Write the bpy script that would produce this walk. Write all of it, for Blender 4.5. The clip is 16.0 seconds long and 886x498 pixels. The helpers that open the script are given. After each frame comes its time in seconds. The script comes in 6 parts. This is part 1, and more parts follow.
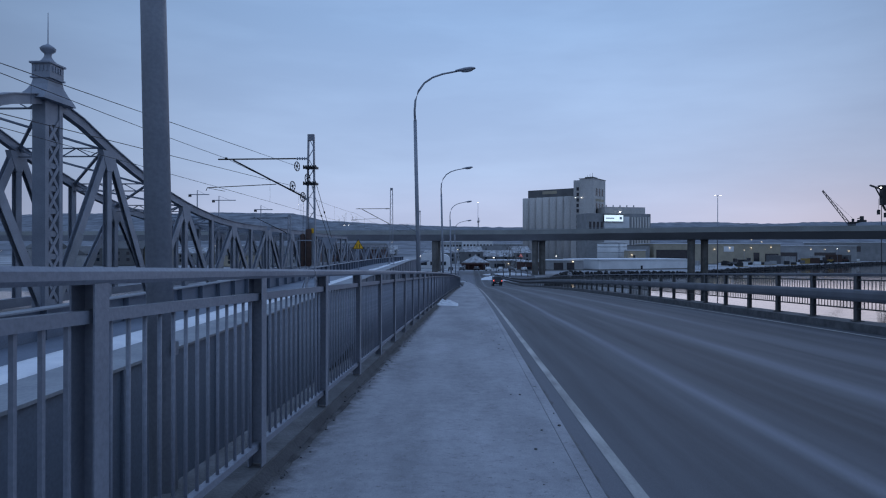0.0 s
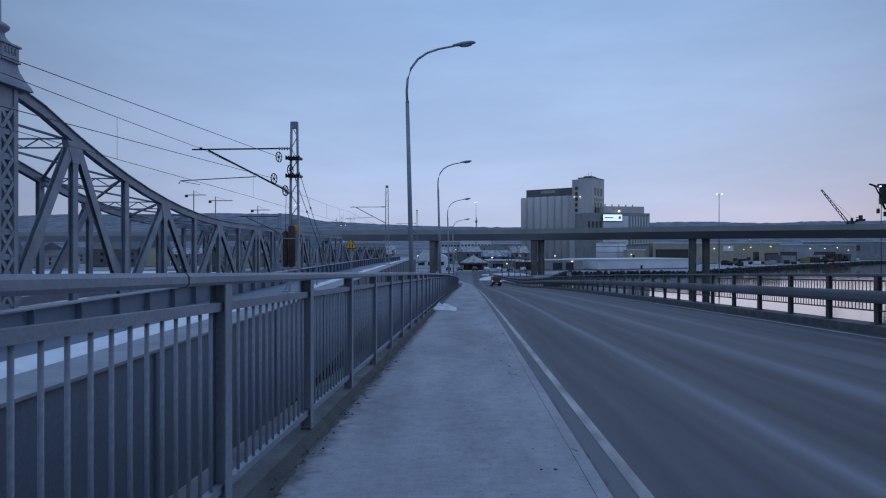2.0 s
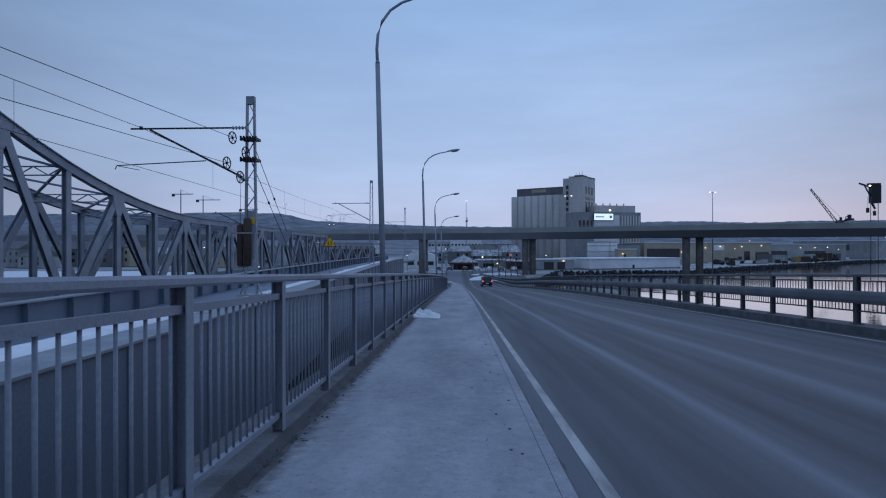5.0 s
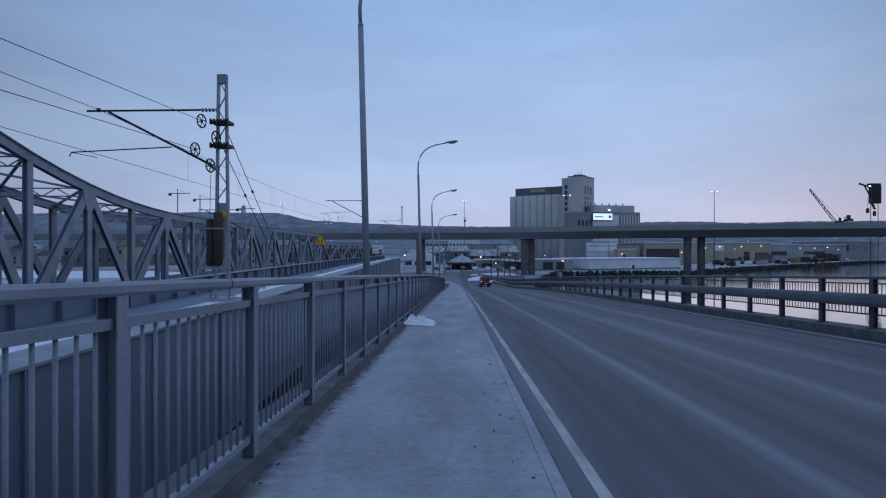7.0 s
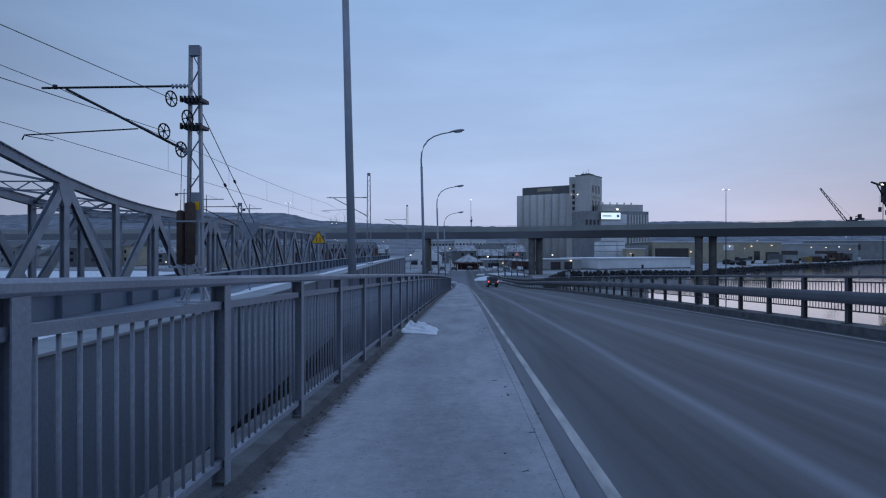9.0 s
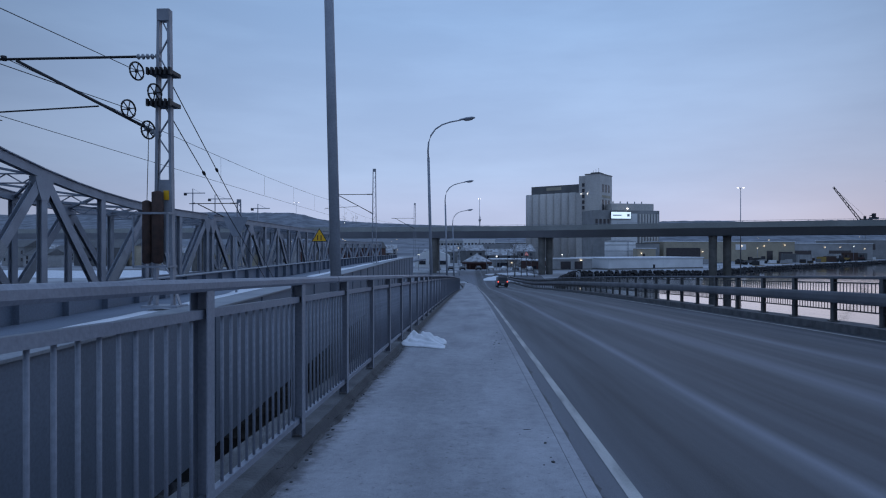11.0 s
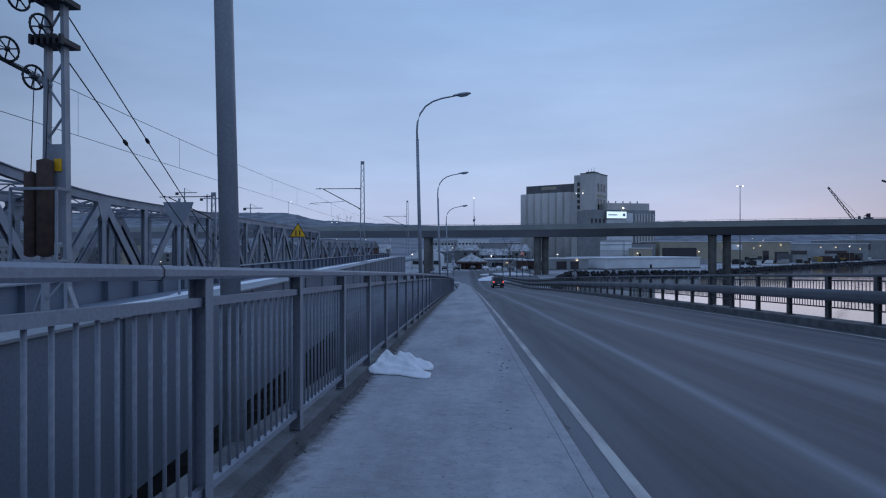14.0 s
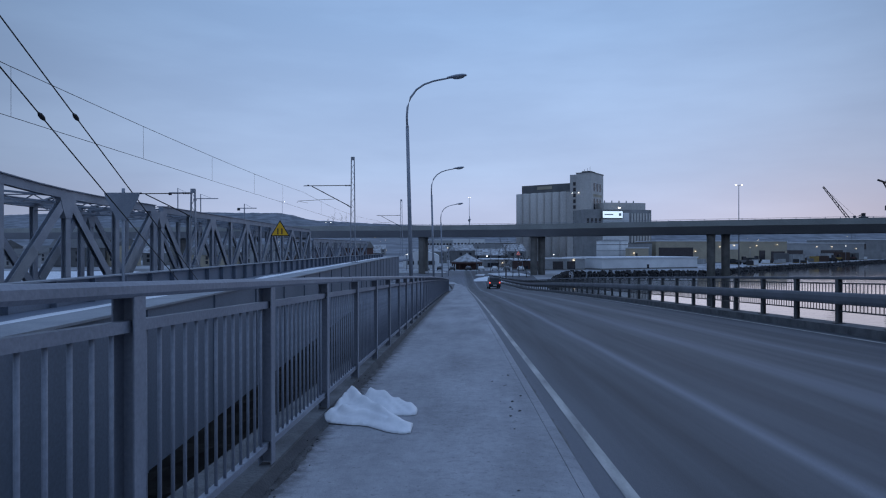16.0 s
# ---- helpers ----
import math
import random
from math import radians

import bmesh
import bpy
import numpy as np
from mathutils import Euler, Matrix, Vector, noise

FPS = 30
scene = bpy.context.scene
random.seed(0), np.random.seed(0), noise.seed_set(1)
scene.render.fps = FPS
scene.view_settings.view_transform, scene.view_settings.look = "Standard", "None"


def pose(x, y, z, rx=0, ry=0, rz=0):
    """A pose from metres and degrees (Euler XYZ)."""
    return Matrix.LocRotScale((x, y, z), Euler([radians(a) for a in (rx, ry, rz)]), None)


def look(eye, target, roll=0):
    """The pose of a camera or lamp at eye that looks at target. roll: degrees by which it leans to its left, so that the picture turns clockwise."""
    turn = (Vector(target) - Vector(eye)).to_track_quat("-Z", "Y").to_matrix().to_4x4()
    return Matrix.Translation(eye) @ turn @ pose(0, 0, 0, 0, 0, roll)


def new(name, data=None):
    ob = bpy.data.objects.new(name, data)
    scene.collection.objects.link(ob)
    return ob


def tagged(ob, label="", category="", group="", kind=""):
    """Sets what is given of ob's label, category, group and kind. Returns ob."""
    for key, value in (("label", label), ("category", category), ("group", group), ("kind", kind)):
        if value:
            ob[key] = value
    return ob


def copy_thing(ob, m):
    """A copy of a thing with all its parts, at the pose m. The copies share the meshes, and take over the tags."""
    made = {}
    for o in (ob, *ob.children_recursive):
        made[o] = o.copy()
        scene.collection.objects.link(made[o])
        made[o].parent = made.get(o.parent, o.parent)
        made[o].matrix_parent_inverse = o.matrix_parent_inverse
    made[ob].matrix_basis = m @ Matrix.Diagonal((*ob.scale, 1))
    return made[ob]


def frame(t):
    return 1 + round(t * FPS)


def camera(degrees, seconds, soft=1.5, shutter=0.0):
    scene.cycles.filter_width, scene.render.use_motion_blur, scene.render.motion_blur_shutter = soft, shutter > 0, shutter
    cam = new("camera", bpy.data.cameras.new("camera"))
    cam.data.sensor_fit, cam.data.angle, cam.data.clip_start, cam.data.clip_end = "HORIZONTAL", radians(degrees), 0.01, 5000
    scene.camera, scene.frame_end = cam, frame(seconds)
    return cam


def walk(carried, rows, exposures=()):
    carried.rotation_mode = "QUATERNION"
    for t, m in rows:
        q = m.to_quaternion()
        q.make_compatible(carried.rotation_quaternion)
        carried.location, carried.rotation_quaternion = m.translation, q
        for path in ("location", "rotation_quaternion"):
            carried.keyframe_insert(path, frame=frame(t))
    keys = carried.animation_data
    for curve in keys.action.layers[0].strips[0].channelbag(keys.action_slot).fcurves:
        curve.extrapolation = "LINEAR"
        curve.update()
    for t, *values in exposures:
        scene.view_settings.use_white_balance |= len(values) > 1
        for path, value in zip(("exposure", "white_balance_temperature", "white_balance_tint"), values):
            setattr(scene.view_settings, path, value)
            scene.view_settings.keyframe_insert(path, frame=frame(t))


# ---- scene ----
cam = camera(70.8, 16.0, soft=1.15)
# seconds, x, y, z, then the turn in degrees
ROWS = [
    (0.0, -0.040, 0.090, 1.500, 89.99, -0.13, 2.50),
    (0.5, -0.079, 0.787, 1.460, 89.99, -0.13, 2.69),
    (1.0, -0.138, 1.485, 1.428, 89.98, -0.05, 2.63),
    (1.5, -0.147, 2.194, 1.421, 90.00, -0.08, 2.57),
    (2.0, -0.104, 2.885, 1.423, 90.01, 0.01, 2.31),
    (2.5, -0.113, 3.544, 1.425, 90.01, -0.07, 2.22),
    (3.0, -0.041, 4.219, 1.416, 90.01, -0.01, 2.04),
    (3.5, -0.049, 4.893, 1.376, 90.01, -0.06, 1.90),
    (4.0, 0.032, 5.570, 1.344, 90.00, -0.02, 1.72),
    (6.5, 0.072, 8.893, 1.233, 89.98, 0.02, 1.26),
    (7.0, 0.073, 9.592, 1.221, 89.98, -0.04, 1.26),
    (7.5, 0.146, 10.280, 1.197, 89.97, 0.03, 1.08),
    (8.0, 0.084, 10.965, 1.147, 89.98, -0.04, 1.36),
    (8.5, 0.084, 11.656, 1.115, 89.98, -0.02, 1.61),
    (11.0, -0.028, 15.019, 1.011, 89.95, -0.00, 2.62),
    (11.5, -0.057, 15.721, 0.984, 89.95, -0.02, 2.46),
    (12.0, -0.011, 16.404, 0.962, 89.95, 0.05, 2.29),
    (12.5, -0.048, 17.070, 0.897, 89.97, 0.02, 2.36),
    (13.0, -0.008, 17.758, 0.847, 89.96, 0.01, 2.19),
    (13.5, -0.062, 18.411, 0.787, 89.99, 0.07, 2.07),
    (14.0, -0.074, 19.054, 0.778, 89.98, -0.01, 2.09),
    (14.5, -0.055, 19.714, 0.780, 89.99, 0.09, 1.96),
    (15.0, -0.075, 20.379, 0.774, 90.00, 0.05, 1.90),
    (15.5, -0.029, 21.068, 0.770, 89.99, 0.15, 1.72),
    (16.0, -0.083, 21.783, 0.742, 89.99, 0.06, 1.66),
]
walk(cam, [(t, pose(x, y, z, rx, ry, rz)) for t, x, y, z, rx, ry, rz in ROWS])


# ---- world and light ----
def build_world():
    w = bpy.data.worlds.new("dusk_sky")
    scene.world = w
    w.use_nodes = True
    nt = w.node_tree
    nt.nodes.clear()
    N, Lk = nt.nodes.new, nt.links.new
    tc = N("ShaderNodeTexCoord")
    sep = N("ShaderNodeSeparateXYZ")
    Lk(tc.outputs["Generated"], sep.inputs[0])
    ramp = N("ShaderNodeValToRGB")
    el = ramp.color_ramp.elements
    stops = [(0.0, (0.10, 0.15, 0.24)), (0.499, (0.16, 0.22, 0.33)), (0.503, (0.40, 0.465, 0.66)), (0.53, (0.41, 0.49, 0.71)), (0.56, (0.36, 0.48, 0.72)),
             (0.60, (0.32, 0.45, 0.70)), (0.67, (0.262, 0.408, 0.675)), (0.75, (0.236, 0.383, 0.655)), (0.88, (0.38, 0.585, 1.02)), (1.0, (0.43, 0.65, 1.14))]
    el[0].position, el[0].color = stops[0][0], (*stops[0][1], 1)
    el[1].position, el[1].color = stops[-1][0], (*stops[-1][1], 1)
    for p, c in stops[1:-1]:
        e = el.new(p)
        e.color = (*c, 1)
    half = N("ShaderNodeMath")
    half.operation = "MULTIPLY_ADD"
    half.inputs[1].default_value, half.inputs[2].default_value = 0.5, 0.5
    Lk(sep.outputs[2], half.inputs[0])
    Lk(half.outputs[0], ramp.inputs[0])
    # long flat cloud bands
    mp = N("ShaderNodeMapping")
    mp.inputs["Scale"].default_value = (1.6, 1.6, 8.0)
    mp.inputs["Rotation"].default_value = (0.0, 0.10, 0.0)
    Lk(tc.outputs["Generated"], mp.inputs[0])
    nz = N("ShaderNodeTexNoise")
    nz.inputs["Scale"].default_value, nz.inputs["Detail"].default_value, nz.inputs["Roughness"].default_value = 1.7, 5.0, 0.55
    Lk(mp.outputs[0], nz.inputs[0])
    cr = N("ShaderNodeValToRGB")
    cr.color_ramp.elements[0].position, cr.color_ramp.elements[0].color = 0.36, (0.945, 0.935, 0.935, 1)
    cr.color_ramp.elements[1].position, cr.color_ramp.elements[1].color = 0.66, (1.075, 1.06, 1.04, 1)
    Lk(nz.outputs[0], cr.inputs[0])
    mul = N("ShaderNodeMixRGB")
    mul.blend_type = "MULTIPLY"
    mul.inputs[0].default_value = 1.0
    Lk(ramp.outputs[0], mul.inputs[1])
    Lk(cr.outputs[0], mul.inputs[2])
    # warm afterglow low over the harbour side
    dot = N("ShaderNodeVectorMath")
    dot.operation = "DOT_PRODUCT"
    g = Vector((0.50, 0.86, 0.07)).normalized()
    dot.inputs[1].default_value = g
    Lk(tc.outputs["Generated"], dot.inputs[0])
    gr = N("ShaderNodeValToRGB")
    gr.color_ramp.elements[0].position, gr.color_ramp.elements[0].color = 0.78, (0, 0, 0, 1)
    gr.color_ramp.elements[1].position, gr.color_ramp.elements[1].color = 1.0, (0.26, 0.26, 0.26, 1)
    Lk(dot.outputs["Value"], gr.inputs[0])
    low = N("ShaderNodeValToRGB")
    low.color_ramp.elements[0].position, low.color_ramp.elements[0].color = 0.505, (1, 1, 1, 1)
    low.color_ramp.elements[1].position, low.color_ramp.elements[1].color = 0.59, (0, 0, 0, 1)
    Lk(half.outputs[0], low.inputs[0])
    fac = N("ShaderNodeMixRGB")
    fac.blend_type = "MULTIPLY"
    fac.inputs[0].default_value = 1.0
    Lk(gr.outputs[0], fac.inputs[1])
    Lk(low.outputs[0], fac.inputs[2])
    glow = N("ShaderNodeMixRGB")
    glow.inputs[2].default_value = (0.41, 0.465, 0.67, 1)
    Lk(fac.outputs[0], glow.inputs[0])
    Lk(mul.outputs[0], glow.inputs[1])
    sky = N("ShaderNodeTexSky")
    sky.sky_type = "NISHITA"
    sky.sun_disc = False
    sky.sun_elevation, sky.sun_rotation = radians(3.0), radians(32)
    add = N("ShaderNodeMixRGB")
    add.blend_type = "ADD"
    add.inputs[0].default_value = 0.003
    Lk(glow.outputs[0], add.inputs[1])
    Lk(sky.outputs[0], add.inputs[2])
    # the sky opposite the afterglow is a little dimmer
    back = N("ShaderNodeMapRange")
    back.inputs["From Min"].default_value, back.inputs["From Max"].default_value = -0.9, 0.55
    back.inputs["To Min"].default_value, back.inputs["To Max"].default_value = 0.98, 1.0
    Lk(sep.outputs[1], back.inputs[0])
    dim = N("ShaderNodeMixRGB")
    dim.blend_type = "MULTIPLY"
    dim.inputs[0].default_value = 1.0
    Lk(add.outputs[0], dim.inputs[1])
    Lk(back.outputs[0], dim.inputs[2])
    # sky brightened straight ahead and dimmed outward, imitating the lens's dark corners
    fore = N("ShaderNodeVectorMath")
    fore.operation = "DOT_PRODUCT"
    fore.inputs[1].default_value = Vector((-0.02, 0.985, 0.17)).normalized()
    Lk(tc.outputs["Generated"], fore.inputs[0])
    thin = N("ShaderNodeMapRange")
    thin.interpolation_type = "SMOOTHSTEP"
    thin.inputs["From Min"].default_value, thin.inputs["From Max"].default_value = 0.74, 1.0
    thin.inputs["To Min"].default_value, thin.inputs["To Max"].default_value = 0.80, 1.17
    Lk(fore.outputs["Value"], thin.inputs[0])
    lit = N("ShaderNodeMixRGB")
    lit.blend_type = "MULTIPLY"
    lit.inputs[0].default_value = 1.0
    Lk(dim.outputs[0], lit.inputs[1])
    Lk(thin.outputs[0], lit.inputs[2])
    # thicker cover over the railway side
    lee = N("ShaderNodeMapRange")
    lee.inputs["From Min"].default_value, lee.inputs["From Max"].default_value = -0.62, -0.02
    lee.inputs["To Min"].default_value, lee.inputs["To Max"].default_value = 0.86, 1.0
    Lk(sep.outputs[0], lee.inputs[0])
    shade = N("ShaderNodeMixRGB")
    shade.blend_type = "MULTIPLY"
    shade.inputs[0].default_value = 1.0
    Lk(lit.outputs[0], shade.inputs[1])
    Lk(lee.outputs[0], shade.inputs[2])
    bg = N("ShaderNodeBackground")
    bg.inputs[1].default_value = 1.0
    Lk(shade.outputs[0], bg.inputs[0])
    out = N("ShaderNodeOutputWorld")
    Lk(bg.outputs[0], out.inputs[0])


build_world()
sun = new("sun", bpy.data.lights.new("sun", "SUN"))
sun.data.energy, sun.data.angle, sun.data.color = 0.12, radians(40), (1.0, 0.86, 0.86)
sun.matrix_world = look((60, 96, 22), (0, 0, 0))


# ---- materials ----
def mat(name, c1, c2=None, rough=0.7, metal=0.0, scale=3.0, fine=60.0, bump=0.15, mix=0.5, stretch=(1, 1, 1), spread=0.0, coat=0.0):
    """Two-scale noise between two colours, fine grain in the relief and the roughness."""
    m = bpy.data.materials.new(name)
    m.use_nodes = True
    nt = m.node_tree
    N, Lk = nt.nodes.new, nt.links.new
    b = nt.nodes["Principled BSDF"]
    c2 = c2 or tuple(v * 0.75 for v in c1)
    tc = N("ShaderNodeTexCoord")
    mp = N("ShaderNodeMapping")
    mp.inputs["Scale"].default_value = stretch
    Lk(tc.outputs["Object"], mp.inputs[0])
    n1, n2 = N("ShaderNodeTexNoise"), N("ShaderNodeTexNoise")
    n1.inputs["Scale"].default_value, n1.inputs["Detail"].default_value = scale, 6
    n2.inputs["Scale"].default_value, n2.inputs["Detail"].default_value = fine, 3
    Lk(mp.outputs[0], n1.inputs[0])
    Lk(tc.outputs["Object"], n2.inputs[0])
    ramp = N("ShaderNodeValToRGB")
    ramp.color_ramp.elements[0].position, ramp.color_ramp.elements[1].position = mix - 0.16, mix + 0.16
    ramp.color_ramp.elements[0].color, ramp.color_ramp.elements[1].color = (*c1, 1), (*c2, 1)
    Lk(n1.outputs[0], ramp.inputs[0])
    g = N("ShaderNodeMixRGB")
    g.blend_type = "OVERLAY"
    g.inputs[0].default_value = 0.25
    Lk(ramp.outputs[0], g.inputs[1])
    Lk(n2.outputs[0], g.inputs[2])
    last = g.outputs[0]
    if spread:
        oi = N("ShaderNodeObjectInfo")
        hs = N("ShaderNodeHueSaturation")
        ma = N("ShaderNodeMapRange")
        ma.inputs["To Min"].default_value, ma.inputs["To Max"].default_value = 1 - spread, 1 + spread
        Lk(oi.outputs["Random"], ma.inputs[0])
        Lk(ma.outputs[0], hs.inputs["Value"])
        Lk(last, hs.inputs["Color"])
        last = hs.outputs[0]
    Lk(last, b.inputs["Base Color"])
    rr = N("ShaderNodeMapRange")
    rr.inputs["To Min"].default_value, rr.inputs["To Max"].default_value = max(rough - 0.12, 0.03), min(rough + 0.12, 1)
    Lk(n1.outputs[0], rr.inputs[0])
    Lk(rr.outputs[0], b.inputs["Roughness"])
    b.inputs["Metallic"].default_value = metal
    b.inputs["Coat Weight"].default_value = coat
    if bump:
        bu = N("ShaderNodeBump")
        bu.inputs["Strength"].default_value, bu.inputs["Distance"].default_value = bump, 0.02
        Lk(n2.outputs[0], bu.inputs["Height"])
        Lk(bu.outputs[0], b.inputs["Normal"])
    return m


def glow_mat(name, colour, strength):
    m = bpy.data.materials.new(name)
    m.use_nodes = True
    b = m.node_tree.nodes["Principled BSDF"]
    b.inputs["Base Color"].default_value = (*colour, 1)
    b.inputs["Emission Color"].default_value = (*colour, 1)
    b.inputs["Emission Strength"].default_value = strength
    return m


RAIL = mat("painted_rail", (0.255, 0.277, 0.33), (0.198, 0.217, 0.263), 0.55, 0.1, 1.2, 45, 0.12)
GUARD = mat("guard_beam_steel", (0.165, 0.178, 0.205), (0.12, 0.13, 0.15), 0.6, 0.15, 1.2, 35, 0.12)
RAIL_OLD = mat("weathered_rail", (0.11, 0.115, 0.12), (0.07, 0.07, 0.075), 0.6, 0.2, 1.5, 40, 0.15)
STEEL = mat("bridge_paint", (0.305, 0.335, 0.395), (0.235, 0.26, 0.31), 0.6, 0.1, 0.8, 25, 0.12)
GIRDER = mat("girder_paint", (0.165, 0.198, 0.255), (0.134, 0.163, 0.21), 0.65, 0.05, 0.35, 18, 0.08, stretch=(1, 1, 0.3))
# paler than the girder web; the truss splice plates use it too
GIRDER_TOP = mat("pale_girder_steel", (0.30, 0.32, 0.35), (0.22, 0.24, 0.27), 0.7, 0.05, 1.0, 20, 0.1)
GALV = mat("galvanised_steel", (0.32, 0.345, 0.395), (0.255, 0.277, 0.32), 0.55, 0.15, 2.0, 40, 0.08)
DARK = mat("dark_iron", (0.045, 0.045, 0.05), (0.03, 0.03, 0.033), 0.6, 0.4, 4, 40, 0.15)
RUST = mat("rusty_weight", (0.09, 0.05, 0.04), (0.05, 0.035, 0.03), 0.85, 0.1, 5, 40, 0.3)
FROSTROOF = mat("frosted_sheet_roof", (0.55, 0.57, 0.60), (0.20, 0.19, 0.19), 0.8, 0, 0.7, 4, 0.25)
SNOW = mat("snow", (0.80, 0.82, 0.85), (0.68, 0.71, 0.76), 0.8, 0, 2.0, 30, 0.35)
BAG = mat("white_plastic", (0.82, 0.83, 0.86), (0.72, 0.74, 0.78), 0.45, 0, 5, 30, 0.1)
CONCRETE = mat("concrete", (0.25, 0.25, 0.24), (0.17, 0.17, 0.165), 0.85, 0, 0.6, 14, 0.25)
KERB = mat("gritty_kerb", (0.145, 0.15, 0.16), (0.085, 0.088, 0.094), 0.9, 0, 3.0, 35, 0.6)
DECK = mat("flyover_deck", (0.36, 0.37, 0.40), (0.28, 0.29, 0.315), 0.8, 0, 0.08, 4, 0.1)
PARAPET = mat("flyover_parapet", (0.33, 0.345, 0.34), (0.26, 0.275, 0.27), 0.7, 0, 0.2, 4, 0.1)
SILO = mat("silo_concrete", (0.60, 0.575, 0.545), (0.47, 0.455, 0.44), 0.9, 0, 0.09, 1.2, 0.1, stretch=(1, 1, 0.25))
SILO_DARK = mat("silo_cladding", (0.15, 0.152, 0.155), (0.12, 0.122, 0.125), 0.8, 0, 0.2, 2, 0.1)
WHITE = mat("white_wall", (0.78, 0.79, 0.80), (0.64, 0.65, 0.66), 0.8, 0, 0.15, 2, 0.08)
BEIGE = mat("beige_cladding", (0.44, 0.38, 0.28), (0.35, 0.31, 0.24), 0.8, 0, 0.2, 2, 0.08)
GREYB = mat("grey_cladding", (0.36, 0.365, 0.37), (0.26, 0.265, 0.27), 0.8, 0, 0.2, 2, 0.08, spread=0.3)
GLASSD = mat("dark_window", (0.03, 0.035, 0.045), (0.02, 0.022, 0.03), 0.12, 0, 1, 4, 0)
ROCK = mat("quay_rock", (0.045, 0.045, 0.048), (0.025, 0.025, 0.028), 0.95, 0, 0.5, 4, 0.6, spread=0.35)
# bluish grey puts the distance haze into the hills' base colour
HILL = mat("hazed_wooded_hill", (0.11, 0.125, 0.15), (0.23, 0.25, 0.285), 1.0, 0, 0.035, 0.12, 0)
LAND = mat("snowy_ground", (0.42, 0.44, 0.47), (0.16, 0.165, 0.18), 0.95, 0, 0.035, 0.5, 0.2)
BARK = mat("bark", (0.06, 0.05, 0.045), (0.04, 0.035, 0.03), 0.95, 0, 4, 30, 0.4)
YELLOW = mat("sign_yellow", (0.92, 0.50, 0.02), (0.82, 0.44, 0.02), 0.45, 0, 2, 20, 0)
BLACK = mat("black_paint", (0.02, 0.02, 0.02), None, 0.5, 0, 3, 30, 0)
CARP = mat("dark_car_paint", (0.02, 0.022, 0.026), (0.03, 0.032, 0.036), 0.3, 0.3, 2, 30, 0, coat=0.6)
RUBBER = mat("rubber", (0.02, 0.02, 0.02), None, 0.9, 0, 5, 50, 0.2)
REDH = mat("dark_red_timber", (0.085, 0.038, 0.032), (0.06, 0.03, 0.027), 0.85, 0, 0.6, 5, 0.1)
LAMPGLASS = mat("lamp_glass", (0.35, 0.37, 0.40), (0.28, 0.30, 0.33), 0.2, 0, 3, 20, 0)
OCHRE = mat("ochre_paint", (0.36, 0.24, 0.06), (0.26, 0.17, 0.05), 0.7, 0, 0.5, 4, 0.1)
REDSIGN = glow_mat("lit_red_sign", (0.8, 0.22, 0.19), 0.4)
TAIL = glow_mat("tail_light", (1.0, 0.10, 0.07), 2.0)
FLOOD = glow_mat("flood_light", (1.0, 0.95, 0.88), 4.0)
WARM = glow_mat("warm_light", (1.0, 0.82, 0.56), 1.8)
BOARD = glow_mat("lit_board", (0.72, 0.88, 1.0), 0.85)


